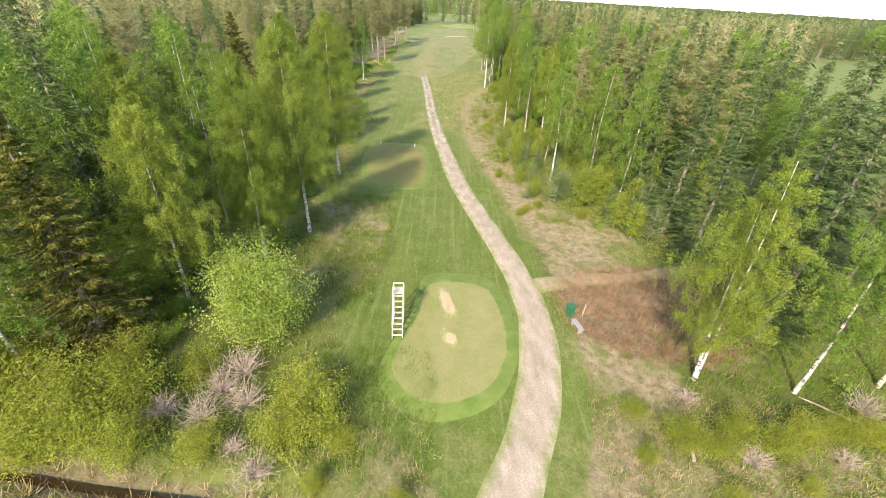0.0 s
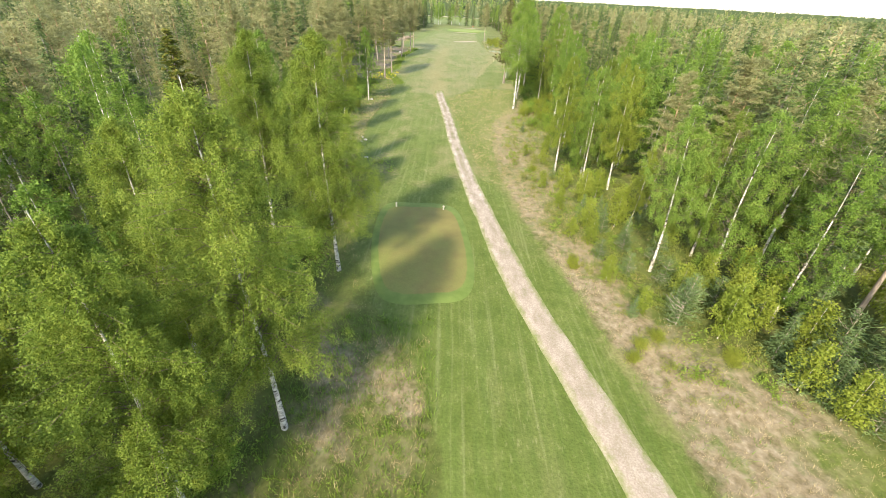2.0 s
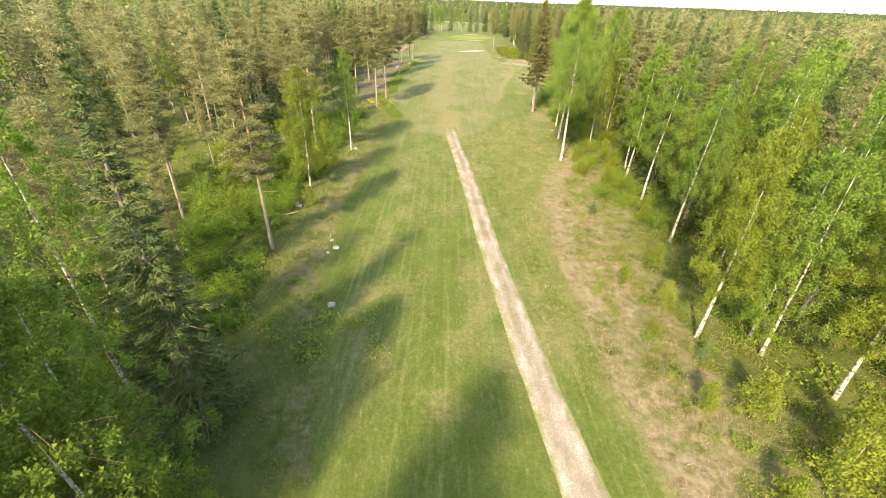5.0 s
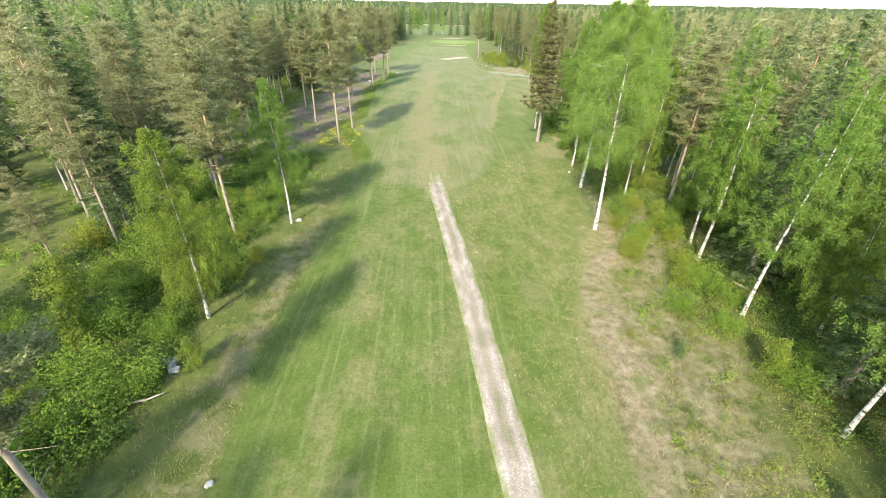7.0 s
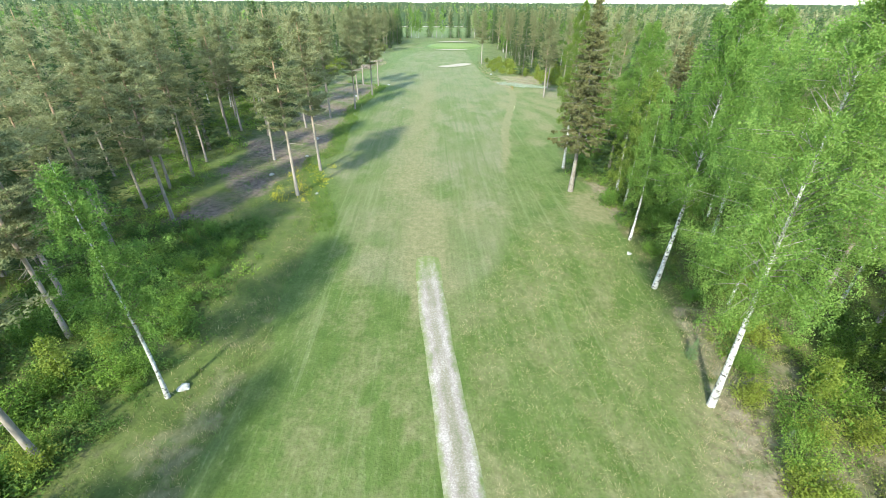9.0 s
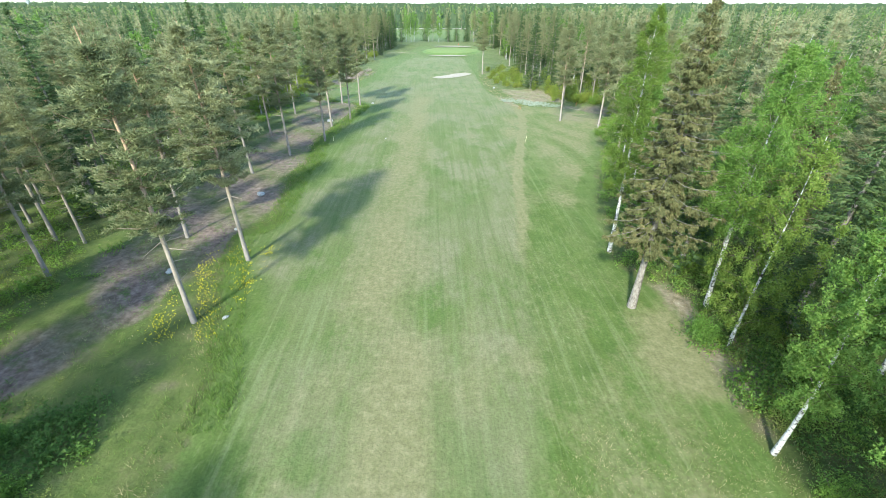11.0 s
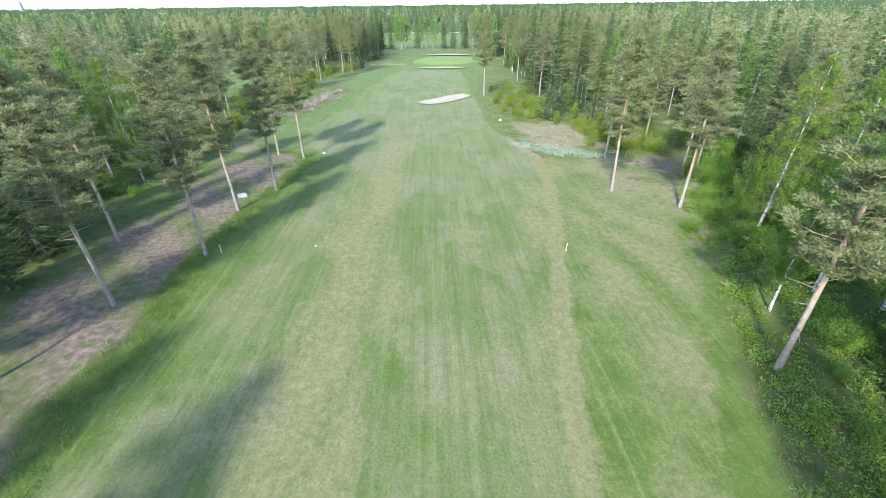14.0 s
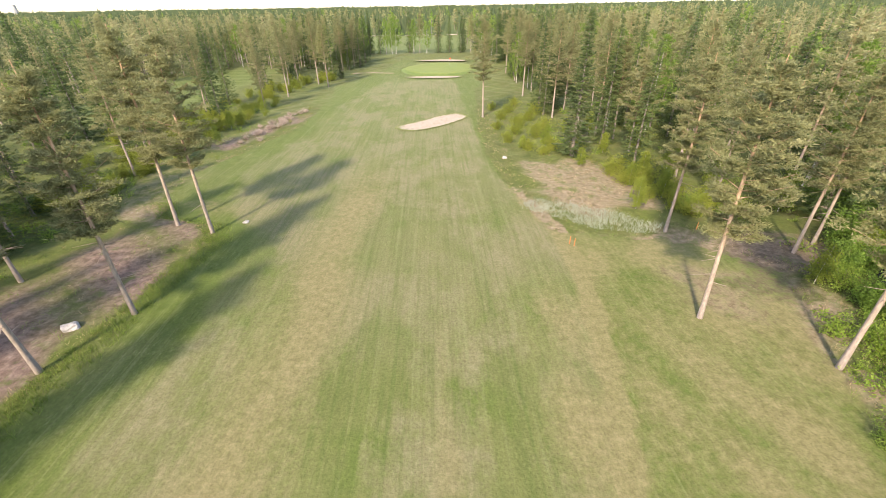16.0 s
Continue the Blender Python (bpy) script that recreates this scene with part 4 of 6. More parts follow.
def spruce_arrays(seed, h=15.0, base=0.05, wide=0.15, n=9500, length=0.32, sides=9, fat=0.27, fringe=0.0, step=1.0, spread=1.0):
    """A spruce: a narrow cone of drooping boughs, hung with needle sprays."""
    r = np.random.default_rng(seed)
    line = trunk_line(r, h, 0.006, 0.003, 9 if sides > 4 else 4)
    r0 = 0.0125 * h
    trunk = tube(line, np.interp(np.linspace(0, 1, len(line)), (0, 0.05, 1), (r0 * 1.35, r0, 0.015)), sides)
    limbs, cs, ax = [], [], []
    z = h * base
    while z < h * 0.99:
        u = (z / h - base) / (1 - base)
        reach0 = wide * h * np.interp(u, (0, 0.1, 0.5, 1), (0.85, 1.0, 0.62, 0.05))
        nb = 6 if u < 0.8 else 4
        for az in r.uniform(0, 6.3) + np.arange(nb) * 2 * np.pi / nb + r.normal(0, 0.2, nb):
            reach = reach0 * r.uniform(0.7, 1.18)
            f = np.linspace(0, 1, 5)[:, None]
            out = np.array([np.cos(az), np.sin(az), 0])
            drop = np.interp(u, (0, 0.6, 1), (-0.42, -0.18, 0.5))
            pts = on_line(line, np.clip(z + r.normal(0, 0.12), 0, h))[None] + out * reach * f + np.array((0, 0, 1)) * reach * (drop * f + 0.22 * f**3)
            if sides > 6:
                limbs.append(tube(pts[::2], np.linspace(0.035 * (1.1 - u), 0.008, 3), 3))
            k = max(3, int(2 + reach * 5.5))
            g = r.uniform(0.12, 1, k)
            side = np.cross(out, (0, 0, 1))
            c = np.stack([np.interp(g, f[:, 0], pts[:, d]) for d in range(3)], -1)
            sw = r.choice((-1, 1), k)[:, None] * r.uniform(0, 1, (k, 1)) * reach * (0.42 - 0.3 * g[:, None])
            c = c + side * sw
            c[:, 2] -= np.abs(sw[:, 0]) * 0.3
            cs.append(c)
            ax.append(out + side * np.sign(sw) * 0.8 + np.array((0, 0, -0.25)))
        z += np.interp(u, (0, 1), (0.46, 0.28)) * h / 15 * step
    c0, a0 = np.concatenate(cs), np.concatenate(ax)
    pick = np.arange(n) % len(c0) if n >= len(c0) else r.permutation(len(c0))[:n]
    c, a = c0[pick], a0[pick]
    c = c + r.normal(0, 1, c.shape) * np.array((0.16, 0.16, 0.06)) * (length / 0.42) * spread
    a = a + r.normal(0, 0.45, a.shape)
    hang = (r.uniform(0, 1, n) < 0.6)[:, None] * fringe
    c, a = c - hang * np.abs(r.normal(0, 0.16, (n, 1))) * np.array((0, 0, 1)), a - hang * np.array((0, 0, 2.0))
    return trunk, join(limbs) if limbs else None, leaves(r, c, a, length, length * fat, 1.0)


def bush_arrays(seed, h=2.2, wide=1.3, n=500, size=0.16, stems=9):
    """A many-stemmed shrub, its leaves in uneven bunches to the ground."""
    r = np.random.default_rng(seed)
    limbs, cs = [], []
    for k in range(stems):
        az, lean = r.uniform(0, 6.3), r.uniform(0.15, 1.0)
        f = np.linspace(0, 1, 4)[:, None]
        hh = h * r.uniform(0.65, 1.05) * (1 - 0.3 * lean)
        pts = np.array([np.cos(az), np.sin(az), 0]) * wide * lean * f**1.3 + np.array((0, 0, 1)) * hh * f
        limbs.append(tube(pts, np.linspace(0.03, 0.006, 4), 3))
        m = n // stems
        g = r.beta(2.2, 1.2, m)
        c = np.stack([np.interp(g, f[:, 0], pts[:, d]) for d in range(3)], -1)
        bunch = r.normal(0, 1, (8, 3)) * np.array((0.3, 0.3, 0.22)) * wide
        cs.append(c + bunch[r.integers(0, 8, m)] + r.normal(0, 0.1, (m, 3)) * wide)
    c = np.concatenate(cs)
    c[:, 2] = np.abs(c[:, 2])
    return None, join(limbs), leaves(r, c, r.normal(0, 1, c.shape) + np.array((0, 0, 0.3)), size, size * 0.66, 1.4)


def spray_arrays(seed, h=1.5, wide=1.3, n=40):
    """Bare grey twigs fanning out from one root."""
    r = np.random.default_rng(seed)
    out = []
    for k in range(n):
        az, lean = r.uniform(0, 6.3), r.uniform(0.2, 1.1)
        f = np.linspace(0, 1, 4)[:, None]
        pts = np.array([np.cos(az), np.sin(az), 0]) * wide * lean * f + np.array((0, 0, 1)) * h * r.uniform(0.5, 1) * (f - 0.35 * lean * f**2) + r.normal(0, 0.04, (4, 3)) * f
        out.append(tube(pts, np.linspace(0.015, 0.004, 4), 3))
        b = pts[2]
        out.append(tube(b + (r.normal(0, 0.35, 3) * wide + np.array((0, 0, 0.15)))[None] * np.linspace(0, 1, 3)[:, None], np.linspace(0.012, 0.004, 3), 3))
    return join(out)


class Kind:
    """One model of a plant, built once where it first stands; further ones are copies of it."""

    def __init__(self, name, arrays, h, mats, label, category, group, names=("trunk", "crown"), part_labels=("", "")):
        self.name, self.arrays, self.h, self.mats, self.label, self.category, self.group, self.names, self.part_labels = name, arrays, h, mats, label, category, group, names, part_labels
        self.first = None

    def place(self, x, y, h, turn=None, label=""):
        z = float(height_at(np.array([x]), np.array([y]))[0]) - 0.06
        k = h / self.h
        a = random.uniform(0, 2 * math.pi) if turn is None else turn
        m = Matrix.LocRotScale((x, y, z), Euler((random.uniform(-0.012, 0.012), random.uniform(-0.012, 0.012), a)), (k, k, k))
        if self.first is None:
            root = new(self.name)
            root.empty_display_size = 0.2
            wood = [d for d in self.arrays[:2] if d is not None]
            index = np.concatenate([np.full(len(d[1]), k) for k, d in enumerate(self.arrays[:2]) if d is not None])
            v, f = join(wood)
            part(self.names[0], mesh(self.names[0], v, f, [m or TWIG for m in self.mats[:2]], index, smooth=True), root, self.part_labels[0])
            if self.arrays[2] is not None:
                part(self.names[1], mesh(self.names[1], *self.arrays[2], self.mats[2]), root, self.part_labels[1])
            tagged(root, label or self.label, self.category, self.group)
            root.matrix_basis = m
            self.first, self.h = root, h
            return root
        ob = copy_thing(self.first, m)
        if label:
            ob["label"] = label
        return ob


def kinds(name, maker, seeds, h, mats, label, category, group, **more):
    return [Kind(name, maker(s, h=h, **more), h, mats, label, category, group) for s in seeds]


BM, FM = (BIRCH_BARK, TWIG, BIRCH_LEAF), (BIRCH_BARK, TWIG, FRESH_LEAF)
PM, SM = (PINE_BARK, PINE_BARK, PINE_NEEDLE), (SPRUCE_BARK, SPRUCE_BARK, SPRUCE_NEEDLE)
EDGE_B, EDGE_P, EDGE_S = "birches along the fairway", "pines along the fairway", "spruces along the fairway"
birch_wide = kinds("birch_tree", birch_arrays, (11, 12, 13), 14.0, FM, "tall birch with yellow-green spring leaves and white trunk", "birch tree", EDGE_B, wide=0.215, base=0.15, n=42000, size=0.095, branches=84)
birch_mid = kinds("birch_tree", birch_arrays, (21, 22, 23), 14.0, BM, "birch with bare white lower trunk and airy green crown", "birch tree", EDGE_B, wide=0.16, base=0.3, n=22000, size=0.088, branches=64)
PBM = (BIRCH_BARK, PALE_TWIG, BIRCH_LEAF)
birch_park = kinds("birch_tree", birch_arrays, (25, 26), 19.0, PBM, "tall full birch with bare white trunk beside the fairway", "birch tree", EDGE_B, wide=0.155, base=0.33, n=50000, size=0.095, branches=100, full=0.7)
birch_big = kinds("birch_tree", birch_arrays, (27,), 19.6, PBM, "tall drooping birch with bare white trunk at the fairway's edge", "birch tree", EDGE_B, wide=0.17, base=0.31, n=105000, size=0.07, branches=120, full=0.7)
birch_slim = kinds("birch_tree", birch_arrays, (31, 32), 13.0, BM, "slender birch with narrow crown of small green leaves", "birch tree", EDGE_B, wide=0.125, base=0.24, n=19000, size=0.095)
birch_gold = kinds("birch_tree", birch_arrays, (35, 36), 13.0, FM, "slender birch with narrow yellow-green spring crown", "birch tree", EDGE_B, wide=0.145, base=0.24, n=23000, size=0.095)
birch_twin = kinds("birch_tree", birch_arrays, (41,), 14.0, FM, "two-stemmed birch with wide yellow-green crown", "birch tree", EDGE_B, wide=0.18, base=0.2, n=46000, size=0.075, branches=100, stems=2)
pine_tall = kinds("pine_tree", pine_arrays, (51, 52, 53, 54), 16.0, PM, "tall pine with bare orange-brown trunk and ragged crown", "pine tree", EDGE_P, n=24000, length=0.2, fat=0.28)
pine_near = kinds("pine_tree", pine_arrays, (58, 59, 60), 16.0, PM, "tall pine with bare grey-brown trunk and fine-needled crown", "pine tree", EDGE_P, n=27000, length=0.19, fat=0.36)
pine_full = kinds("pine_tree", pine_arrays, (56, 57), 15.0, PM, "pine with long crown of grey-green needle pads", "pine tree", EDGE_P, base=0.34, wide=0.165, n=26000, length=0.19)
spruce_tall = kinds("spruce_tree", spruce_arrays, (61, 62), 15.0, SM, "dark spruce with drooping boughs down to the ground", "spruce tree", EDGE_S, n=26000, length=0.2, fat=0.3)
spruce_bare = kinds("spruce_tree", spruce_arrays, (63,), 18.0, (SPRUCE_BARK, SPRUCE_BARK, OLD_NEEDLE), "tall spruce with bare pale lower trunk and ragged boughs", "spruce tree", EDGE_S, base=0.29, wide=0.165, n=90000, length=0.15, fat=0.4, fringe=0.6, step=1.15, spread=1.0)

standing = []  # all trees so far: x, y


def row(sort, spots):
    for k, (x, y, h) in enumerate(spots):
        sort[k % len(sort)].place(x, y, h)
        standing.append((x, y))


row(birch_wide, [(-17.2, 15.8, 13), (-21, 22, 13), (-22, 50.2, 14.5), (-26, 27.5, 14), (-30, 16, 13)])
birch_bushy = kinds("birch_tree", birch_arrays, (45, 46), 9.5, (BIRCH_BARK, TWIG, NEAR_LEAF), "low bushy birch with green crown down to the ground", "birch tree", EDGE_B, wide=0.3, base=0.08, n=27000, size=0.095, branches=80)
row(birch_bushy, [(18.6, 99, 9), (19.6, 92.4, 10), (18, 83.4, 10), (17.4, 75, 9), (22, 87, 11), (16.2, 68, 8), (18.6, 137, 8), (21.6, 124, 10)])
row(birch_big, [(8.3, 98.2, 19.6)])
row(birch_park, [(10.2, 108.8, 19.4), (19.4, 116.8, 19.0), (14.6, 127.5, 17.6)])
birch_near = kinds("birch_tree", birch_arrays, (14, 15), 14.5, (BIRCH_BARK, TWIG, NEAR_LEAF), "tall wide birch with fine yellow-green spring leaves", "birch tree", EDGE_B, wide=0.175, base=0.19, n=100000, size=0.062, branches=130, full=1.0)
row(birch_near, [(-12.35, 39.1, 16.9), (-19.7, 45.2, 16.2), (-17.2, 28.4, 14.2), (-13.9, 21.0, 14.0)])
birch_front = kinds("birch_tree", birch_arrays, (17,), 16.4, (BIRCH_BARK, TWIG, NEAR_LEAF), "tall spreading birch with dense yellow-green crown beside the tee", "birch tree", EDGE_B, wide=0.185, base=0.22, n=110000, size=0.064, branches=150, full=1.0)
row(birch_front, [(-11.7, 25.3, 16.2)])
spruce_wide = kinds("spruce_tree", spruce_arrays, (65,), 14.0, (SPRUCE_BARK, SPRUCE_BARK, GOLD_NEEDLE), "broad dark spruce with golden-brown shoot tips", "spruce tree", EDGE_S, wide=0.235, n=56000, length=0.18, fat=0.42)
row(spruce_wide, [(-19.4, 11.2, 14.0), (-24.2, 44.6, 16)])
row(birch_twin, [(15.3, 10.9, 13.5)])
row(birch_mid, [(-25, 39.5, 13.5), (30, 27, 12.5), (33, 18, 13), (20.7, 10.2, 13), (26.1, 10.9, 13), (22.3, 42.7, 15.2), (12.8, 41.4, 13.5), (17.7, 65.7, 14.3), (-20.8, 99.2, 13.3), (14.4, 85.5, 15), (13.3, 76, 13.8), (16.1, 95.5, 14), (25.6, 68.1, 13), (29.8, 90.5, 14)])
birch_lone = kinds("birch_tree", birch_arrays, (38,), 19.2, (BIRCH_BARK, PALE_TWIG, NEAR_LEAF), "tall slender birch with narrow yellow-green crown beside the fairway", "birch tree", EDGE_B, wide=0.1, base=0.27, n=42000, size=0.085, branches=90, full=0.4)
row(birch_lone, [(10.6, 135.45, 19.3)])
birch_verge = kinds("birch_tree", birch_arrays, (39,), 13.0, FM, "drooping birch with light yellow-green crown over the verge", "birch tree", EDGE_B, wide=0.2, base=0.14, n=36000, size=0.09, branches=80, full=0.6)
row(birch_verge, [(-22.5, 85.6, 13.0)])
row(birch_slim, [(30.2, 42.2, 12.5), (20.4, 51.5, 12), (15.3, 92.8, 15.5), (11.4, 116.2, 13.5), (-55.5, 116.5, 14), (-47.6, 107.1, 12.5), (17.4, 147.5, 12), (27, 163, 12), (22.1, 160.9, 11), (22.5, 106.5, 13), (34, 64, 13)])
row(birch_gold, [(9.4, 63.4, 14), (14.7, 58.7, 13.8), (14.6, 71, 12), (18.2, 66, 12.5), (13.4, 48.5, 8.5), (20, 75.5, 13)])
row(pine_near, [(25.6, 36.4, 16.5), (21.2, 52, 15.9), (-24.4, 95.5, 17.0), (19, 105, 16.1), (-21.5, 126.8, 18.0), (-20.8, 134.8, 18.0), (-28, 139, 17.0), (-31.9, 120.7, 16.4), (-32.9, 151.2, 15.9), (-28, 155.6, 17.0), (-25.5, 163.4, 17.5), (-22, 170.5, 16.4), (-22.8, 179.8, 17.8), (-20.4, 185.2, 16.7), (-20.3, 197.4, 17.4), (-24.4, 199, 17.8), (18.7, 155.5, 18.0), (24.6, 178, 17.0), (19.1, 182.8, 16.4), (22.9, 195.2, 15.4), (-29.5, 104, 15.9), (-31.4, 173.3, 17.0), (-32, 189.6, 16.4), (19.8, 141, 15.9), (23.7, 104.7, 14.8), (-21.7, 72.2, 16), (-32.1, 77.4, 14.8)])
row(pine_tall, [(-39.7, 138.6, 17.0), (11.1, 243.3, 17.3), (31.9, 190.9, 14.8), (34.6, 192.2, 14.3), (-36.6, 105.4, 17.0), (-44.6, 131.8, 15.9), (-45, 152.9, 15.9), (-47.3, 139.9, 15.9), (-40, 165.7, 15.9), (-42.4, 162.1, 15.4), (-44.8, 162.4, 14.8), (27.4, 215, 14.3), (30.2, 226.8, 14.8), (23, 264.3, 17.0), (28.5, 267.5, 15.9), (-27.2, 284.3, 15.9), (33.4, 176.8, 15.9), (29.8, 135.6, 15.9)])
row(pine_full, [(17.4, 54, 14), (-27, 62, 14), (33, 52, 14), (26, 58, 15)])
row(spruce_tall, [(-33.6, 52, 14), (-37, 101, 14), (-18.7, 55.8, 17.0), (21.1, 218.7, 18.3), (-28, 49.5, 14.5), (-36.5, 171, 18.8), (-39.6, 174, 19.2), (-43, 181, 19), (-35, 165.5, 14), (-26, 297.8, 9), (-29, 44, 15), (-38, 36, 14), (33, 110, 15), (27.5, 83, 13.5)])
row(spruce_bare, [(9.3, 127.7, 19.6), (21.5, 132.5, 16)])

# ---- shrubs and young trees ----
cherry = Kind("bird_cherry_tree", bush_arrays(71, 6.0, 2.5, 36000, 0.11, 24), 6.0, (None, TWIG, CHERRY_LEAF), "round bird cherry with pale blossoming green crown", "tree", "", part_labels=("", "pale blossoming leaves"))
cherry.place(-10.4, 13.0, 6.6)
standing.append((-10.4, 13.0))
SH = "shrubs in the rough"
willow_far = [Kind("willow_shrub", bush_arrays(s, 2.4, 1.5, 2200, 0.15, 12), 2.4, (None, TWIG, WILLOW_LEAF), "bushy willow with yellow-green leaves at the wood's edge", "shrub", SH) for s in (181, 182)]
broad_bush = [Kind("leafy_bush", bush_arrays(s, 3.0, 1.5, 6000, 0.13, 14), 3.0, (None, TWIG, BROAD_LEAF), "bright green broad-leaved bush in the wood's shade", "shrub", "bushes under the trees") for s in (191, 192)]
willow = [Kind("willow_shrub", bush_arrays(s, 2.4, 1.5, 6500, 0.09, 16), 2.4, (None, TWIG, WILLOW_LEAF), "bushy willow with yellow-green leaves in dry grass", "shrub", SH) for s in (81, 82, 83)]
young_birch = [Kind("young_birch", birch_arrays(s, 4.0, 0.26, 0.06, 1700, 0.15, 26, sides=6), 4.0, FM, "young birch sapling with yellow-green leaves at the wood's edge", "sapling", "young trees at the wood's edge") for s in (85, 86)]
young_pine = [Kind("young_pine", pine_arrays(s, 3.2, 0.05, 0.34, 1400, 0.2, 5, dead=0), 3.2, (PINE_BARK, PINE_BARK, YOUNG_NEEDLE), "young bushy pine with silvery green needles", "sapling", "young trees at the wood's edge") for s in (87,)]
young_spruce = [Kind("young_spruce", spruce_arrays(s, 3.4, 0.03, 0.26, 1500, 0.2, 6), 3.4, (SPRUCE_BARK, SPRUCE_BARK, YOUNG_NEEDLE), "young green spruce with dense boughs", "sapling", "young trees at the wood's edge") for s in (88,)]
green_bush = [Kind("leafy_bush", bush_arrays(s, 1.8, 1.4, 3400, 0.1, 12), 1.8, (None, TWIG, FERN_LEAF), "dense dark green bush under the trees", "shrub", "bushes under the trees") for s in (91, 92)]


r2 = np.random.default_rng(12)


def scatter(sort, spots):
    for k, (x, y, h) in enumerate(spots):
        sort[k % len(sort)].place(x, y, h)


scatter(willow, [(7.6, 31.2, 0.9), (6.4, 41.8, 0.8), (13.8, 31.4, 1.2), (9.8, 33, 0.9), (-16.2, 5.2, 3.0), (-18.4, 6.6, 3.2), (-13.6, 4.6, 2.3), (-20.5, 5.4, 2.8), (-5.9, 6.6, 2.9), (-5.0, 3.6, 1.0), (-1.3, 3.0, 0.9), (-12.6, 9.0, 2.0), (12.4, 6.6, 1.9), (15.4, 7.1, 1.8), (18.8, 7.0, 1.7), (22.4, 7.2, 1.6), (10.6, 8.2, 1.2), (-23.5, 7.5, 3.2), (6.5, 42, 0.9), (8.5, 32.4, 0.9), (6.6, 63.5, 0.9), (6.4, 41.2, 0.8), (13.5, 3.8, 1.0), (17.2, 4.4, 0.9), (-18, 4.2, 2.6), (-15.2, 7.2, 2.9), (-21.6, 7.8, 3.3), (-24, 5.4, 3), (-10.6, 5.0, 1.8), (-7.2, 5.6, 2.2), (-6.6, 8, 2.4), (-4.4, 5.6, 1.4), (14, 6.2, 1.5), (17, 6.2, 1.6), (20.6, 7.4, 1.8), (-16.8, 9.4, 2.4), (10.2, 5.6, 1.0), (24.6, 6.6, 1.6)])
scatter(young_birch, [(24, 40, 4), (26, 44, 4.4), (28, 38, 4.2), (27.4, 48, 4), (31, 45, 4.4), (24.4, 47, 3.6), (26.4, 35, 4.4), (29.6, 33.4, 4), (9.7, 35.6, 2.4), (16.9, 34.5, 3.8), (16.4, 36.4, 4), (15.2, 35, 3.2), (18.4, 36.2, 4.2), (15.6, 38.8, 3.4), (16.5, 29.4, 3.8), (17.4, 27.4, 3.6), (9.2, 48.2, 3.4), (12.3, 49, 4.2), (9.0, 57.2, 3.2), (10.2, 53.4, 3.8), (12.2, 55.4, 3.6), (9.9, 92.6, 2.2), (8.9, 45.4, 2.6), (14.2, 33.6, 4.4), (19.4, 33, 4.0), (18, 38.5, 4.4), (13, 37.2, 3.4), (15.2, 45, 3.6), (8.4, 66.4, 2.4), (9.6, 71, 2.6), (-21.1, 80.9, 2.4), (-24.2, 87.4, 3.4), (-27, 100.4, 3.2), (-26.6, 77, 3.4), (-28.4, 82.6, 3.8), (-31.4, 86, 4.4), (-29.4, 98, 3.6), (-26.6, 89, 3), (-25.4, 102, 2.6), (12.2, 80, 2.8), (11.4, 89, 2.6), (14, 98.4, 3), (7.6, 52.6, 2.4), (6.6, 57.4, 2.2), (7.4, 46.6, 2.2), (6.4, 69, 1.8), (8.6, 39.6, 2.4), (22.4, 200.5, 3.6), (26.4, 203, 3.4), (29, 208, 4), (18.4, 223.4, 3.2), (20.8, 214, 2.6), (31.4, 222, 4), (14.6, 222, 2.2), (33, 205, 4.2), (36.5, 199, 4.4), (27, 209.5, 3.4), (24.4, 207, 3), (34.4, 214, 4.4), (29.4, 217, 3.6), (25.6, 219, 3), (30, 186.4, 3.4), (32.6, 182.5, 3.6), (29.6, 174, 3), (35, 188, 4), (27.2, 230, 3.6), (22.8, 229, 3), (-33, 228, 3), (-35, 238, 3.4), (-32, 247, 3)])
scatter(willow, [(-17.6, 33.8, 2.0), (-19.6, 34.8, 2.4), (-16.8, 32.2, 1.4)])
scatter(willow_far, [(15.4, 221.4, 1.8), (17.2, 219.4, 1.5), (18.8, 221.6, 2.1), (22.4, 220.0, 2.0), (23.4, 210.4, 2.0), (24.2, 207.6, 2.2), (26.4, 207.0, 2.4), (25.4, 212.0, 2.1), (26.0, 200.2, 2.0), (27.2, 198.4, 2.1), (28.6, 199.2, 2.2), (30.2, 201.0, 2.4), (27.8, 203.4, 2.2), (31.4, 198.0, 2.0), (25.0, 203.0, 1.8), (-24.4, 95.4, 1.6), (-36.0, 94.6, 2.6), (-30.4, 89.4, 2.4), (-21.6, 92.6, 1.5), (-22.4, 90.2, 1.8), (10.4, 98.4, 1.6), (9.4, 93.4, 1.8), (12.0, 96.0, 1.5), (13.8, 103.0, 1.7), (17.6, 109.0, 2.0), (14.4, 96.0, 1.6), (12.8, 91.4, 1.8)])
scatter(willow_far, [(13, 226, 1.8), (15, 230, 2.1), (12.6, 234, 1.7), (16.6, 236, 2.2), (14.2, 241, 2.0), (18, 228, 2.4), (19.4, 240, 2.2), (16.4, 246, 2.0), (20.4, 233, 2.1), (13.6, 250, 1.7), (18.6, 252, 2.0), (22, 245, 2.2), (-37, 216, 1.8), (-40, 222, 2.1), (-36, 232, 1.7), (-42, 230, 2.2), (-39, 240, 2.0), (-35, 246, 1.8), (-44, 212, 2.1), (-41, 206, 1.8), (-46, 238, 2.2), (-38, 252, 2.0), (-43, 248, 2.1), (-34.5, 262, 1.8), (-38, 268, 2.1)])
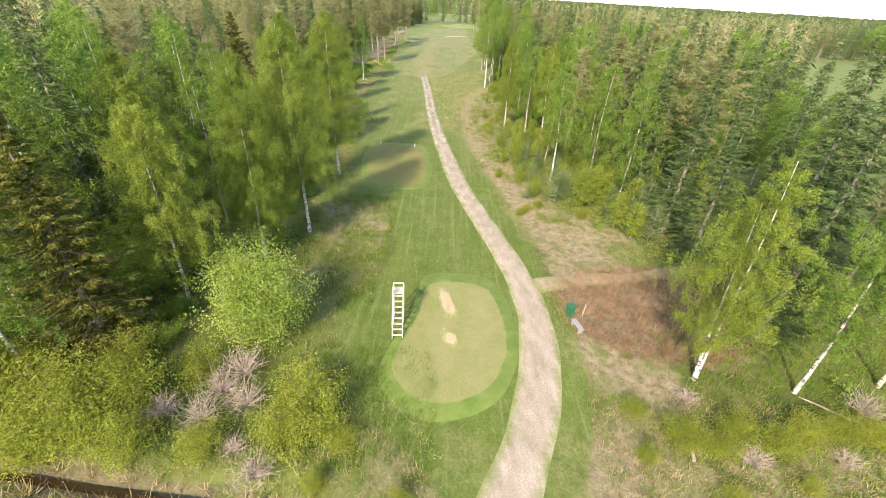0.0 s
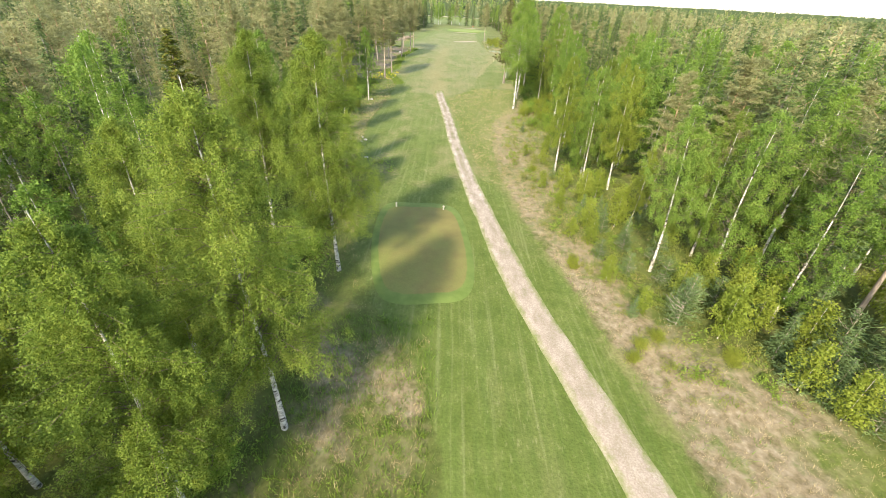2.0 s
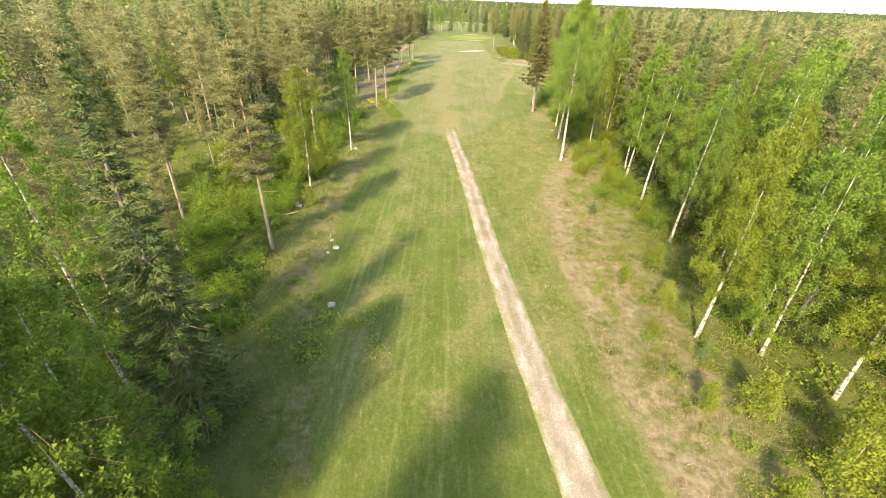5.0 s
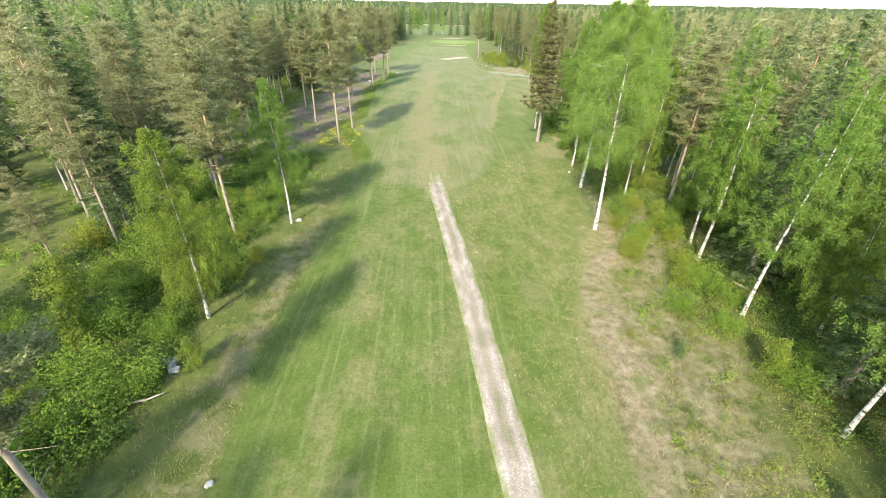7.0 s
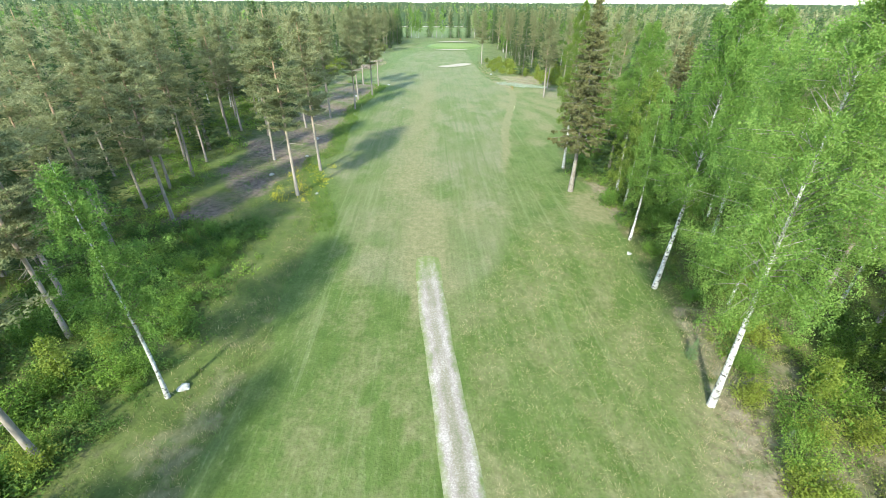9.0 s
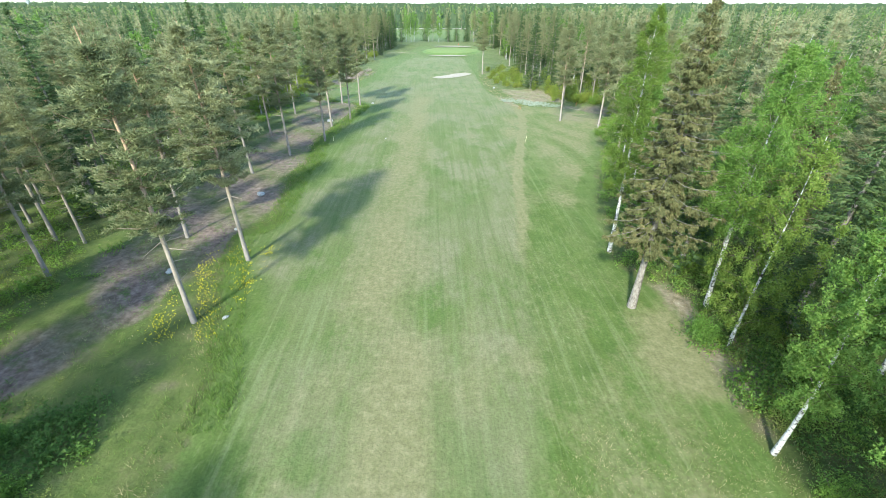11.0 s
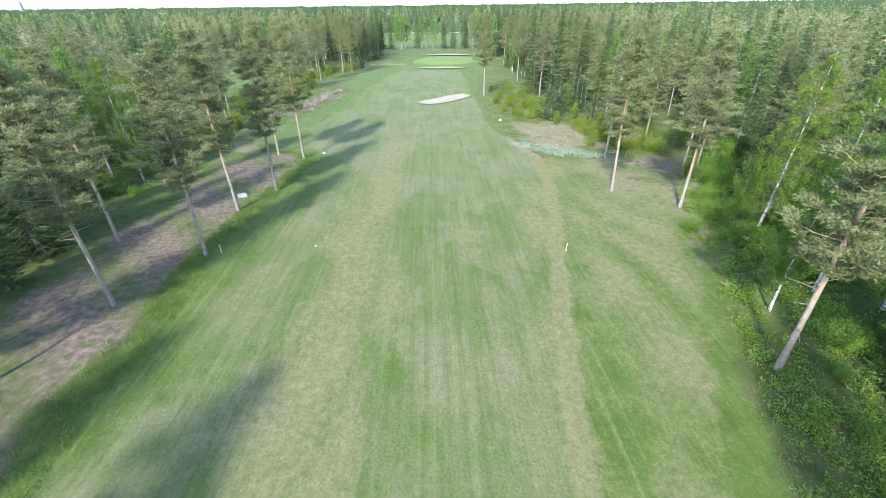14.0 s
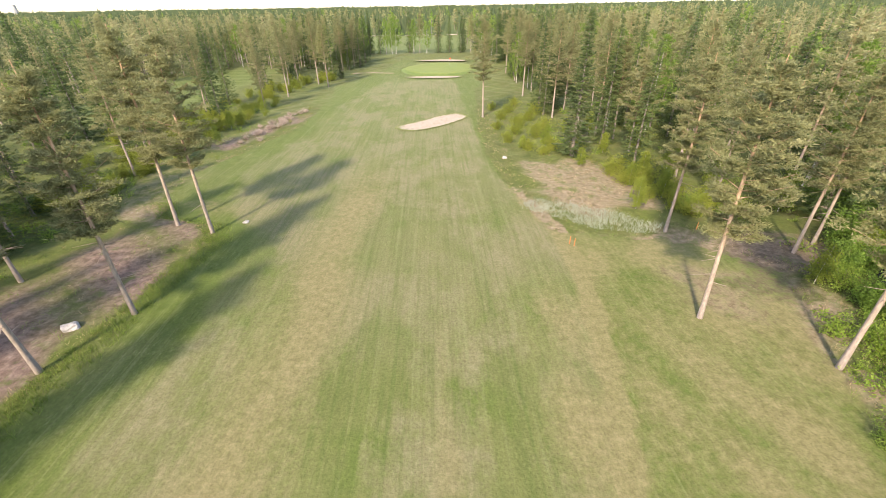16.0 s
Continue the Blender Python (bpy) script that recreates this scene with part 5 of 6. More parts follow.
for _ in range(90):  # bright scrub in the thin wood beside the last stretch
    y = r2.uniform(202, 300)
    willow_far[int(r2.integers(2))].place(near(y, WOOD_L_Y, WOOD_L_X) - abs(r2.normal(1, 7)), y, r2.uniform(1.2, 2.6))
for _ in range(120):  # lush bushes under the pines and birches
    y = r2.uniform(62, 118)
    x = near(y, LEFT_Y, LEFT_X) - r2.uniform(5.5, 16)
    (green_bush if r2.random() < 0.7 else broad_bush)[int(r2.integers(2))].place(x, y, r2.uniform(0.7, 1.7))
for _ in range(70):
    y = r2.uniform(74, 172)
    x = near(y, WOOD_R_Y, WOOD_R_X) + r2.uniform(-1.5, 9)
    (green_bush if r2.random() < 0.7 else broad_bush)[int(r2.integers(2))].place(x, y, r2.uniform(0.7, 1.9))
broad_tall = [Kind("leafy_bush", bush_arrays(s, 4.0, 1.9, 20000, 0.085, 20), 4.0, (None, TWIG, BROAD_LEAF), "tall green broad-leaved bush in the wood's shade", "shrub", "bushes under the trees") for s in (193, 194)]
scatter(broad_tall, [(-22.4, 41.2, 3.6), (-24.4, 43.0, 4.0), (-26.4, 41.6, 3.4), (-22.8, 47.4, 4.2), (-27.6, 44.6, 4.0), (-29.4, 40.4, 3.0), (-31, 44, 3.6), (-25, 38.6, 2.4), (-28, 37, 2.6), (21.4, 95.2, 2.6), (23.6, 97.8, 3.0), (24.8, 93.6, 2.4), (26.6, 99.8, 3.2), (22.4, 101.4, 2.4), (28.4, 95.6, 3.0), (25.4, 103.6, 2.8), (20.8, 90.2, 2.0), (23.4, 89.6, 2.6), (29.6, 101.8, 3.0), (27.2, 90.4, 2.6)])
thicket, kept = np.random.default_rng(77), random.getstate()
for _ in range(85):  # shady bushes between the birches by the tees
    bx, by = thicket.uniform(-31, -13.2), thicket.uniform(11, 47)
    if min(np.hypot(bx - q[0], by - q[1]) for q in standing) > 1.1:
        (broad_tall if thicket.random() < 0.3 else green_bush)[int(thicket.integers(0, 2))].place(bx, by, thicket.uniform(1.0, 2.4))
random.setstate(kept)
sapling = Kind("maple_sapling", bush_arrays(195, 4.4, 1.2, 9000, 0.12, 16), 4.4, (None, TWIG, FERN_LEAF), "bright green broad-leaved sapling in a shady clearing", "sapling", "young trees at the wood's edge")
sapling.place(-18.6, 36.0, 4.4)
scatter(broad_bush, [(31.5, 183, 3.2), (34.2, 187.5, 3.6), (36.5, 191, 4.0), (29.6, 176.5, 2.6), (32.6, 178.4, 3.0), (36.8, 184, 3.8), (39.5, 193, 4.2), (28.6, 169.5, 2.2), (30.6, 171.4, 2.8), (33.8, 173.5, 3.2), (41, 199, 4.0), (27.4, 165.2, 2.0), (38.2, 179.5, 3.6)])
scatter(young_pine, [(11.8, 34.6, 3.6), (12.8, 35.9, 3.2), (20.4, 29.6, 3.8), (20.2, 32, 4), (18.7, 26.8, 3.6), (12.2, 35.6, 2.6), (15.4, 36.8, 2.8), (10.4, 40.4, 2.2), (12.6, 39, 2.8), (13.2, 42, 3), (9.0, 43.0, 2.0), (10.6, 47.6, 2.2), (21.4, 29.6, 3.4), (11.5, 44.4, 2.4)])
scatter(young_spruce, [(16.7, 31.9, 3.8), (16.4, 29.8, 3.6), (17.3, 28.5, 3.4), (18.3, 27.9, 3.2), (18.6, 30.2, 4.2), (10.6, 48, 3), (9.2, 50.2, 2.8), (11.8, 45.2, 3.2), (19.8, 34, 4.4), (9.0, 35.3, 1.9), (17.2, 35, 3.4), (22.8, 28.2, 3.4), (11.4, 51.4, 2.4), (7.8, 81.6, 1.8), (9.0, 101.6, 1.6), (15.2, 50.2, 3.2), (-38, 98.4, 4.0), (9.9, 93.6, 1.5), (24.6, 32.4, 4.2), (10.2, 95.6, 1.4), (8.6, 61.2, 2)])
scatter(green_bush, [(-20.2, 37, 2.6), (-18.6, 37.4, 2.8), (-21.4, 38.6, 2.4), (-28.5, 72, 2.4), (-30, 79, 2.8), (-26.5, 80.5, 2.2), (-29, 88.5, 2.6), (-31, 94, 2.4), (-25.5, 69, 2.0), (-24, 83.5, 1.6), (-27.5, 92.5, 2), (-19.2, 36.7, 2.4), (-16.4, 36.0, 1.6), (-24.8, 77.4, 2.4), (-23.6, 79.4, 2.2), (-26, 74.4, 2.4), (-22.6, 70, 1.6), (-27.5, 84, 2.6), (-25.8, 91.2, 2.2), (-28, 97.4, 2.4), (-24.4, 100.6, 1.8), (10.2, 86.2, 1.7), (13.6, 88.6, 1.9), (10.2, 94.4, 1.6), (11.4, 96.2, 1.6), (15, 98.2, 2), (13.2, 104, 1.7), (15.6, 110, 1.9), (16.4, 121, 2), (18.2, 128, 2.2), (16.6, 133, 1.9), (13.2, 137.4, 1.6), (17.2, 143, 1.8), (20, 150.4, 1.8), (23.6, 157, 2), (26.4, 166, 2), (28.6, 171.5, 1.9), (25.8, 170.6, 1.6), (26.6, 175.6, 1.8), (28.4, 179.4, 2), (23.0, 173.0, 1.4), (31.6, 186, 2), (30.2, 197.4, 2), (27.4, 199, 1.9)])
spray = Kind("dead_shrub", (None, spray_arrays(95, n=90), None), 1.5, (None, GREY_TWIG, None), "bare grey dead shrub with fanned twigs", "dead shrub", "dead shrubs", names=("branch_spray", "crown"))
scatter([spray], [(-10.6, 9.4, 1.8), (-11.2, 8.2, 1.6), (-11.4, 6.4, 1.5), (-9.6, 7.4, 1.5), (-7.8, 3.9, 1.5), (15.3, 5.6, 1.2), (23.6, 9.0, 1.5), (13.9, 9.1, 1.0), (-13.4, 6.6, 1.3), (20.0, 5.8, 1.0), (-9.2, 5.0, 1.0)])
for _ in range(26):  # a windrow of cut brush
    k = r2.uniform(0, 1)
    spray.place(-29.5 + 3.5 * k + r2.normal(0, 1.3), 227 + 24 * k, r2.uniform(0.7, 1.3))
snag = Kind("dead_birch", (birch_arrays(97, 11.0, 0.16, 0.3, 60, 0.1, 40)[0], join([birch_arrays(97, 11.0, 0.16, 0.3, 60, 0.1, 40)[1], spray_arrays(98, 9.0, 1.6, 26)]), None), 11.0, (GREY_TWIG, GREY_TWIG, None), "dead grey birch with bare branches among green birches", "dead tree", "")
snag.place(-30.3, 34.2, 11.0)
standing.append((-30.3, 34.2))


def joined(name, spots, kinds_of, mats, label, category, level=False):
    """Many plants too small or too far off to count, as one object."""
    r = np.random.default_rng(len(spots))
    vs, fs, ix, n = [], [], [], 0
    for x, y, h in spots:
        pieces, h0 = kinds_of[r.integers(len(kinds_of))]
        a, k = r.uniform(0, 6.3), h / h0
        c, s = math.cos(a) * k, math.sin(a) * k
        z0 = 0.0 if level else float(height_at(np.array([x]), np.array([y]))[0])
        for m, piece in enumerate(pieces):
            if piece is None:
                continue
            v, f = piece
            if f.shape[1] == 4:
                f = np.concatenate([f[:, :3], f[:, [0, 2, 3]]])
            vs.append(np.column_stack([v[:, 0] * c - v[:, 1] * s + x, v[:, 0] * s + v[:, 1] * c + y, v[:, 2] * k + z0]))
            fs.append(f + n)
            ix.append(np.full(len(f), m))
            n += len(v)
    me = mesh(name, np.concatenate(vs), np.concatenate(fs), mats, np.concatenate(ix))
    return tagged(new(name, me), label, category, kind="stuff")


# ---- the woods behind the first trees ----
def clear(x, y):
    """Where no wood stands: the course itself, its neighbours and the marsh."""
    if near(y, WOOD_L_Y, WOOD_L_X) < x < near(y, WOOD_R_Y, WOOD_R_X) and y < 350:
        return True
    if 350 <= y < 372 and -26 < x < 24:
        return True
    if abs((x - 135) - (y - 150) * 0.62) * 0.85 < 20 and 76 < y < 228:
        return True
    if abs((x - 54) - (y - 40) * 0.62) * 0.85 < 11.5 and 26 < y < 104:
        return True
    if abs(x + 64) < 13 and 238 < y < 326:
        return True
    if abs(y - 440) < 62 and abs(x + 22) < 44:
        return True
    return False


r = np.random.default_rng(5)
woods = []
for y in np.arange(-4, 380, 4.3):
    for x in np.arange(-84, 86, 4.4):
        px, py = x + r.uniform(-1.9, 1.9), y + r.uniform(-1.9, 1.9)
        if clear(px, py) or (py < 9 and px < -23 and r.random() < 0.5) or (py < 6 and r.random() < 0.7):
            continue
        if min(math.hypot(px - a, py - b) for a, b in standing) < 2.8 or r.random() < (np.interp(py, (60, 90, 190, 205, 300, 320), (0.12, 0.42, 0.42, 0.74, 0.74, 0.3)) if px < 0 else np.interp(py, (0, 100, 165, 260, 300), (0.25, 0.2, 0.42, 0.42, 0.2))):
            continue
        if 19 < px < 36 and 194 < py < 232 and r.random() < 0.55:
            continue
        if (-31 < px < -15 and 30 < py < 43 and r.random() < 0.6) or (-25 < px < -15 and 27 < py < 40):
            continue
        if 26 < px < 48 and 158 < py < 200 and int(px * 7 + py * 13) % 5 < 3:
            continue
        gap = near(py, WOOD_L_Y, WOOD_L_X) - px if px < 0 else px - near(py, WOOD_R_Y, WOOD_R_X)
        woods.append((px, py, gap, r.random(), r.uniform(0.8, 1.13)))
woods.sort(key=lambda s: s[2])


def species(x, y, u):
    """Birch in the first part of the hole, pine and spruce later on."""
    early = np.interp(y, (0, 35, 55, 70, 200), (0.97, 0.88, 0.5, 0.18, 0.18)) if x < 0 else np.interp(y, (0, 60, 110, 200, 300), (0.5, 0.42, 0.38, 0.22, 0.15))
    if abs(x) > 60:
        early *= 0.5 if x < 0 else 0.35
    dark = 0.17 if y < 55 and x < 0 else 0.28 if y < 110 and x < 0 else 0.4
    return "birch" if u < early else ("spruce" if u < early + dark else "pine")


IN_WOOD = "trees in the wood"
near_kinds = {
    "birch": kinds("birch_tree", birch_arrays, (101, 102), 14.0, BM, "birch standing inside the wood", "birch tree", IN_WOOD, wide=0.2, base=0.12, n=15500, size=0.11, branches=60, sides=6) + kinds("birch_tree", birch_arrays, (103,), 14.0, (BIRCH_BARK, TWIG, NEAR_LEAF), "birch with full green crown inside the wood", "birch tree", IN_WOOD, wide=0.2, base=0.1, n=15500, size=0.11, branches=60, sides=6),
    "pine": kinds("pine_tree", pine_arrays, (104, 105, 106), 15.5, PM, "pine with grey-green crown inside the wood", "pine tree", IN_WOOD, n=17000, length=0.18, sides=6, base=0.36, fat=0.34),
    "spruce": kinds("spruce_tree", spruce_arrays, (107, 108), 14.5, SM, "dark spruce inside the wood", "spruce tree", IN_WOOD, n=17000, length=0.21, sides=6),
}
deep_kinds = {
    "birch": kinds("birch_tree", birch_arrays, (201, 202), 14.0, BM, "birch deep inside the wood", "birch tree", IN_WOOD, wide=0.2, base=0.2, n=6000, size=0.165, branches=44, sides=5),
    "pine": kinds("pine_tree", pine_arrays, (203, 204), 15.5, PM, "pine with grey-green crown deep inside the wood", "pine tree", IN_WOOD, n=6000, length=0.28, sides=5, base=0.38, fat=0.34, dead=0),
    "spruce": kinds("spruce_tree", spruce_arrays, (205, 206), 14.5, SM, "dark spruce deep inside the wood", "spruce tree", IN_WOOD, n=6000, length=0.32, sides=5),
}
HEIGHT = {"birch": 14.4, "pine": 16.2, "spruce": 16.8}
deep, far = ({"birch": [], "pine": [], "spruce": []} for _ in range(2))
for k, (x, y, gap, u, s) in enumerate(woods):
    if -24 < x < -13 and 31 < y < 44.2:  # a shady clearing
        continue
    what = species(x, y, u)
    if x < -20 and 58 < y < 94:  # low pines on boggy ground
        what, s = ("pine", s * np.interp(gap, (0, 30), (0.5, 0.72))) if u < 0.78 or gap < 6 else (what, s)
    if gap > 32:
        deep[what].append((x, y, HEIGHT[what] * s))
        continue
    sort = (near_kinds if gap < (11 if x < 0 and 8 < y < 62 else 6.5) and y < 330 else deep_kinds)[what]
    sort[k % len(sort)].place(x, y, HEIGHT[what] * s)
MAKE = {"birch": birch_arrays, "pine": pine_arrays, "spruce": spruce_arrays}
PATCH = {"birch": dict(wide=0.19, base=0.22, n=620, size=0.46, branches=30, sides=4), "pine": dict(n=620, length=0.62, fat=0.38, sides=4, base=0.4, dead=0, wide=0.15), "spruce": dict(n=620, length=0.66, fat=0.34, sides=4, wide=0.15)}
FAINT = {"birch": dict(wide=0.2, base=0.24, n=130, size=1.0, branches=14, sides=3), "pine": dict(n=140, length=1.25, fat=0.4, sides=3, base=0.4, dead=0, wide=0.18), "spruce": dict(n=140, length=1.3, fat=0.36, sides=3, wide=0.17)}
STUFF_MATS = {"birch": BM, "pine": PM, "spruce": SM}


def light_set(what, options, seeds):
    out = []
    for s in seeds:
        t, l, f = MAKE[what](s, h=15.0, **options[what])
        out.append(((t, None, f), 15.0))
    return out


for what in deep:
    joined(what + "_wood", deep[what], light_set(what, PATCH, (311, 312, 313)), STUFF_MATS[what], f"mixed {what} wood standing deep behind the first trees", "woods")
# stands of forest on both sides and past the end, each a few square rods of wood
CELL = 26.0
stands = {}
for what in MAKE:
    models = light_set(what, PATCH, (301, 302, 303))
    for k in range(2):
        spots = [(i * 5.6 - 11 + r.uniform(-2.4, 2.4), j * 5.6 - 11 + r.uniform(-2.4, 2.4), r.uniform(12.0, 17.5)) for i in range(5) for j in range(5) if r.random() < 0.86]
        stands[what, k] = joined(what + "_stand", spots, models, STUFF_MATS[what], f"stand of {what} forest beyond the course", "forest", level=True)
placed = set()
for j in range(-4, 18):
    for i in range(-11, 12):
        x, y = i * CELL, j * CELL + 10
        inside = abs(x) < 96 and -18 < y < 386
        if inside or any(clear(x + a, y + b) for a in (-13, 0, 13) for b in (-13, 0, 13)) or abs(x) > 0.95 * (y + 130):
            continue
        what, k = species(x, min(y, 200), r.random()), int(r.integers(2))
        m = pose(x + r.uniform(-3, 3), y + r.uniform(-3, 3), 0, 0, 0, 90 * int(r.integers(4)))
        if (what, k) in placed:
            copy_thing(stands[what, k], m)
        else:
            stands[what, k].matrix_basis = m
            placed.add((what, k))
for k in range(4600):
    d = 90 * (14.0 ** (r.random() ** 1.25))
    a = r.uniform(-1.25, 1.25)
    x, y = d * math.sin(a) * 1.05, 130 + d * math.cos(a) * 1.05 - 60
    if (abs(x) < 294 and y < 458) or clear(x, y) or y < 0:
        continue
    far[species(x, min(y, 200), r.random())].append((x, y, r.uniform(11.5, 18) * (1 + 0.0001 * d)))
# single trees round the clearings, where no whole stand fits
for k in range(1900):
    x, y = r.uniform(-150, 190), r.uniform(-40, 470)
    if (abs(x) < 84 and -20 < y < 380) or clear(x, y):
        continue
    cx, cy = round(x / CELL) * CELL, round((y - 10) / CELL) * CELL + 10
    if (abs(cx) < 96 and -18 < cy < 386) or any(clear(cx + a, cy + b) for a in (-13, 0, 13) for b in (-13, 0, 13)):
        far[species(x, min(y, 200), r.random())].append((x, y, r.uniform(11, 16.5)))
for what in far:
    joined(what + "_forest", far[what], light_set(what, FAINT, (301, 302, 303)), STUFF_MATS[what], f"distant {what} forest reaching to the horizon", "forest")
# closed canopy of the far forest, uneven on top
ca, cd = np.meshgrid(np.linspace(-1.45, 1.45, 620), np.geomspace(420, 3400, 40))
cx, cy = (cd * np.sin(ca)).ravel(), (100 + cd * np.cos(ca)).ravel()
cz = 9.5 + r.uniform(-4.0, 4.5, cx.size) + 2.0 * np.sin(cx * 0.02) + np.clip((cd.ravel() - 1200) / 2200, 0, 1) * 14
cz[cd.ravel() < 430] = 0
i, j = np.meshgrid(np.arange(39), np.arange(619), indexing="ij")
q = i * 620 + j
roof = np.stack([q, q + 1, q + 621, q + 620], -1).reshape(-1, 4)
roof = np.concatenate([roof[:, :3], roof[:, [0, 2, 3]]])
# tree tops standing out of it
n = 15000
pick = r.integers(0, cx.size, n)
top = np.column_stack([cx[pick], cy[pick], cz[pick]]) + r.uniform(-1, 1, (n, 3)) * np.array((9, 25, 0.5))
tall = r.uniform(3.0, 8.0, n) * np.interp(cd.ravel()[pick], (420, 3400), (0.8, 1.7))
slim = tall * r.uniform(0.22, 0.45, n)
ring = [top + np.column_stack([slim * math.cos(a), slim * math.sin(a), -0.6 * tall]) for a in (0.3, 2.4, 4.5)]
spires = np.stack(ring + [top + np.column_stack([0 * tall, 0 * tall, tall])], 1).reshape(-1, 3)
k = 4 * np.arange(n)[:, None] + cx.size
cones = np.concatenate([k + np.array(f) for f in ((0, 1, 3), (1, 2, 3), (2, 0, 3))])
tagged(new("forest_canopy", mesh("forest_canopy", np.concatenate([np.column_stack([cx, cy, cz]), spires]), np.concatenate([roof, cones]), CANOPY)), "far forest canopy with spruce tops along the horizon", "forest", kind="stuff")

# ---- low plants ----
def verge(x, y):
    return max(near(y, LEFT_Y, LEFT_X) - x, x - near(y, RIGHT_Y, RIGHT_X))


floor_kinds = [((None, None, bush_arrays(s, 0.7, 0.8, 120, 0.14, 3)[2]), 0.7) for s in (401, 402, 403)]
brush_kinds = [((None, None, bush_arrays(s, 0.9, 1.0, 180, 0.145, 6)[2]), 0.9) for s in (411, 412, 413)]
spots, bil = [], []
for _ in range(2300):
    y = r.uniform(2, 260)
    x = r.uniform(-62, 60)
    v = verge(x, y)
    if v < 1.2 or v > 34:
        continue
    wood = near(y, WOOD_L_Y, WOOD_L_X) + 2 > x or x > near(y, WOOD_R_Y, WOOD_R_X) - 2
    if 9 < x < 20 and 8 < y < 26 and r.random() < 0.7:
        continue
    if wood:
        (spots if r.random() < 0.5 else bil).append((x, y, r.uniform(0.4, 1.3)))
    elif not (x < 0 and 122 < y < 215) and not (x > 0 and y > 165):
        bil.append((x, y, r.uniform(0.25, 0.6)))
for _ in range(900):
    y = r.uniform(60, 215)
    x = near(y, WOOD_L_Y, WOOD_L_X) - r.uniform(-9 if y < 118 else 0, 12)
    (spots if r.random() < 0.7 else bil).append((x, y, r.uniform(0.3, 1.0)))
for _ in range(1200):
    y = r.uniform(28, 128)
    x = near(y, RIGHT_Y, RIGHT_X) + r.uniform(2.2, 17) * (1 if y < 96 else 0.6)
    (bil if r.random() < 0.75 else spots).append((x, y, r.uniform(0.25, 0.8)))
for _ in range(520):
    y = r.uniform(118, 182)
    spots.append((near(y, RIGHT_Y, RIGHT_X) + r.uniform(0.6, 9), y, r.uniform(0.35, 0.9)))
brush = []
for _ in range(760):
    y = r.uniform(58, 120)
    brush.append((near(y, LEFT_Y, LEFT_X) - 5.0 - 15 * r.random() ** 1.2, y, r.uniform(0.45, 1.25)))
for _ in range(300):
    y = r.uniform(70, 170)
    brush.append((near(y, WOOD_R_Y, WOOD_R_X) + r.uniform(-1.5, 9), y, r.uniform(0.45, 1.2)))
joined("low_brush", brush, brush_kinds, (TWIG, TWIG, BRUSH_LEAF), "dense low green brush under the pines", "undergrowth")
joined("undergrowth", spots, floor_kinds, (TWIG, TWIG, FERN_LEAF), "low green undergrowth on the forest floor", "undergrowth")
scrub_kinds = [((None, None, bush_arrays(s, 0.7, 0.8, 150, 0.095, 4)[2]), 0.7) for s in (421, 422, 423)]
joined("bilberry_scrub", bil, scrub_kinds, (TWIG, TWIG, HEATH_LEAF), "low yellow-green bilberry scrub on the forest floor", "undergrowth")


def tuft(seed, blades, h, spread, wide=0.06):
    q = np.random.default_rng(seed)
    root = q.normal(0, spread, (blades, 3)) * np.array((1, 1, 0))
    way = q.normal(0, 0.5, (blades, 3)) * np.array((1, 1, 0)) + np.array((0, 0, 1))
    return leaves(q, root + way * h * 0.45, way, h, h * wide)


def tufts(name, count, mat, weight, label, tall, blades=5, wide=0.06):
    sets = [((None, None, tuft(s, blades, tall, 0.14, wide)), tall) for s in (1, 2, 3, 4)]
    out = []
    while len(out) < count:
        y = 0.5 + 250 * r.random() ** 1.25
        x = r.uniform(-42, 40)
        if r.random() < weight(x, y):
            out.append((x, y, tall * r.uniform(0.5, 1.3)))
    return joined(name, out, sets, (mat, mat, mat), label, "grass")


def dry_weight(x, y):
    v = verge(x, y)
    if math.hypot(x - 19, (y - 208) * 0.85) < 7:
        return 1.0
    if v < 0.2:
        return 0.0
    side = near(y, (4, 20, 30, 40, 60, 75, 95, 110), (9, 12, 10, 6.5, 6, 6.5, 4.5, 3)) if x > 0 else near(y, (4, 12, 25, 40, 60, 100, 130), (6, 2, 0.5, 0.5, 3, 3, 1.5))
    return 1.0 if v < side else 0.05


def green_weight(x, y):
    v = verge(x, y)
    return 0.0 if v < -0.3 else (0.8 if v < 3 else 0.35)


tufts("dry_grass", 8000, STRAW_BLADE, dry_weight, "last year's straw-coloured grass standing in tufts", 0.24, 8)
tufts("tall_grass", 8000, GRASS_BLADE, green_weight, "rough green grass in tufts beside the mown turf", 0.34, 8)
tufts("cut_brush", 2600, RUST_BLADE, lambda x, y: 1.0 if 7.4 - 1.1 * r.random() > math.hypot(x - 15, (y - 17) * 1.3) else 0.0, "felled rust-brown brush stalks beside the gravel", 0.42, 7, 0.05)
tufts("bank_stalks", 420, STRAW_BLADE, lambda x, y: 1.0 if -32 < x < -5 and 0.35 < abs(y - 3.2 + 0.08 * (x + 15)) < 1.0 else 0.0, "pale stalks leaning over the ditch", 0.6, 7)
tufts("ditch_grass", 700, FERN_LEAF, lambda x, y: 1.0 if x < 2 and 0.5 < y < 2.1 - 0.08 * (x + 15) else 0.0, "lush green grass along the ditch", 0.45, 7)
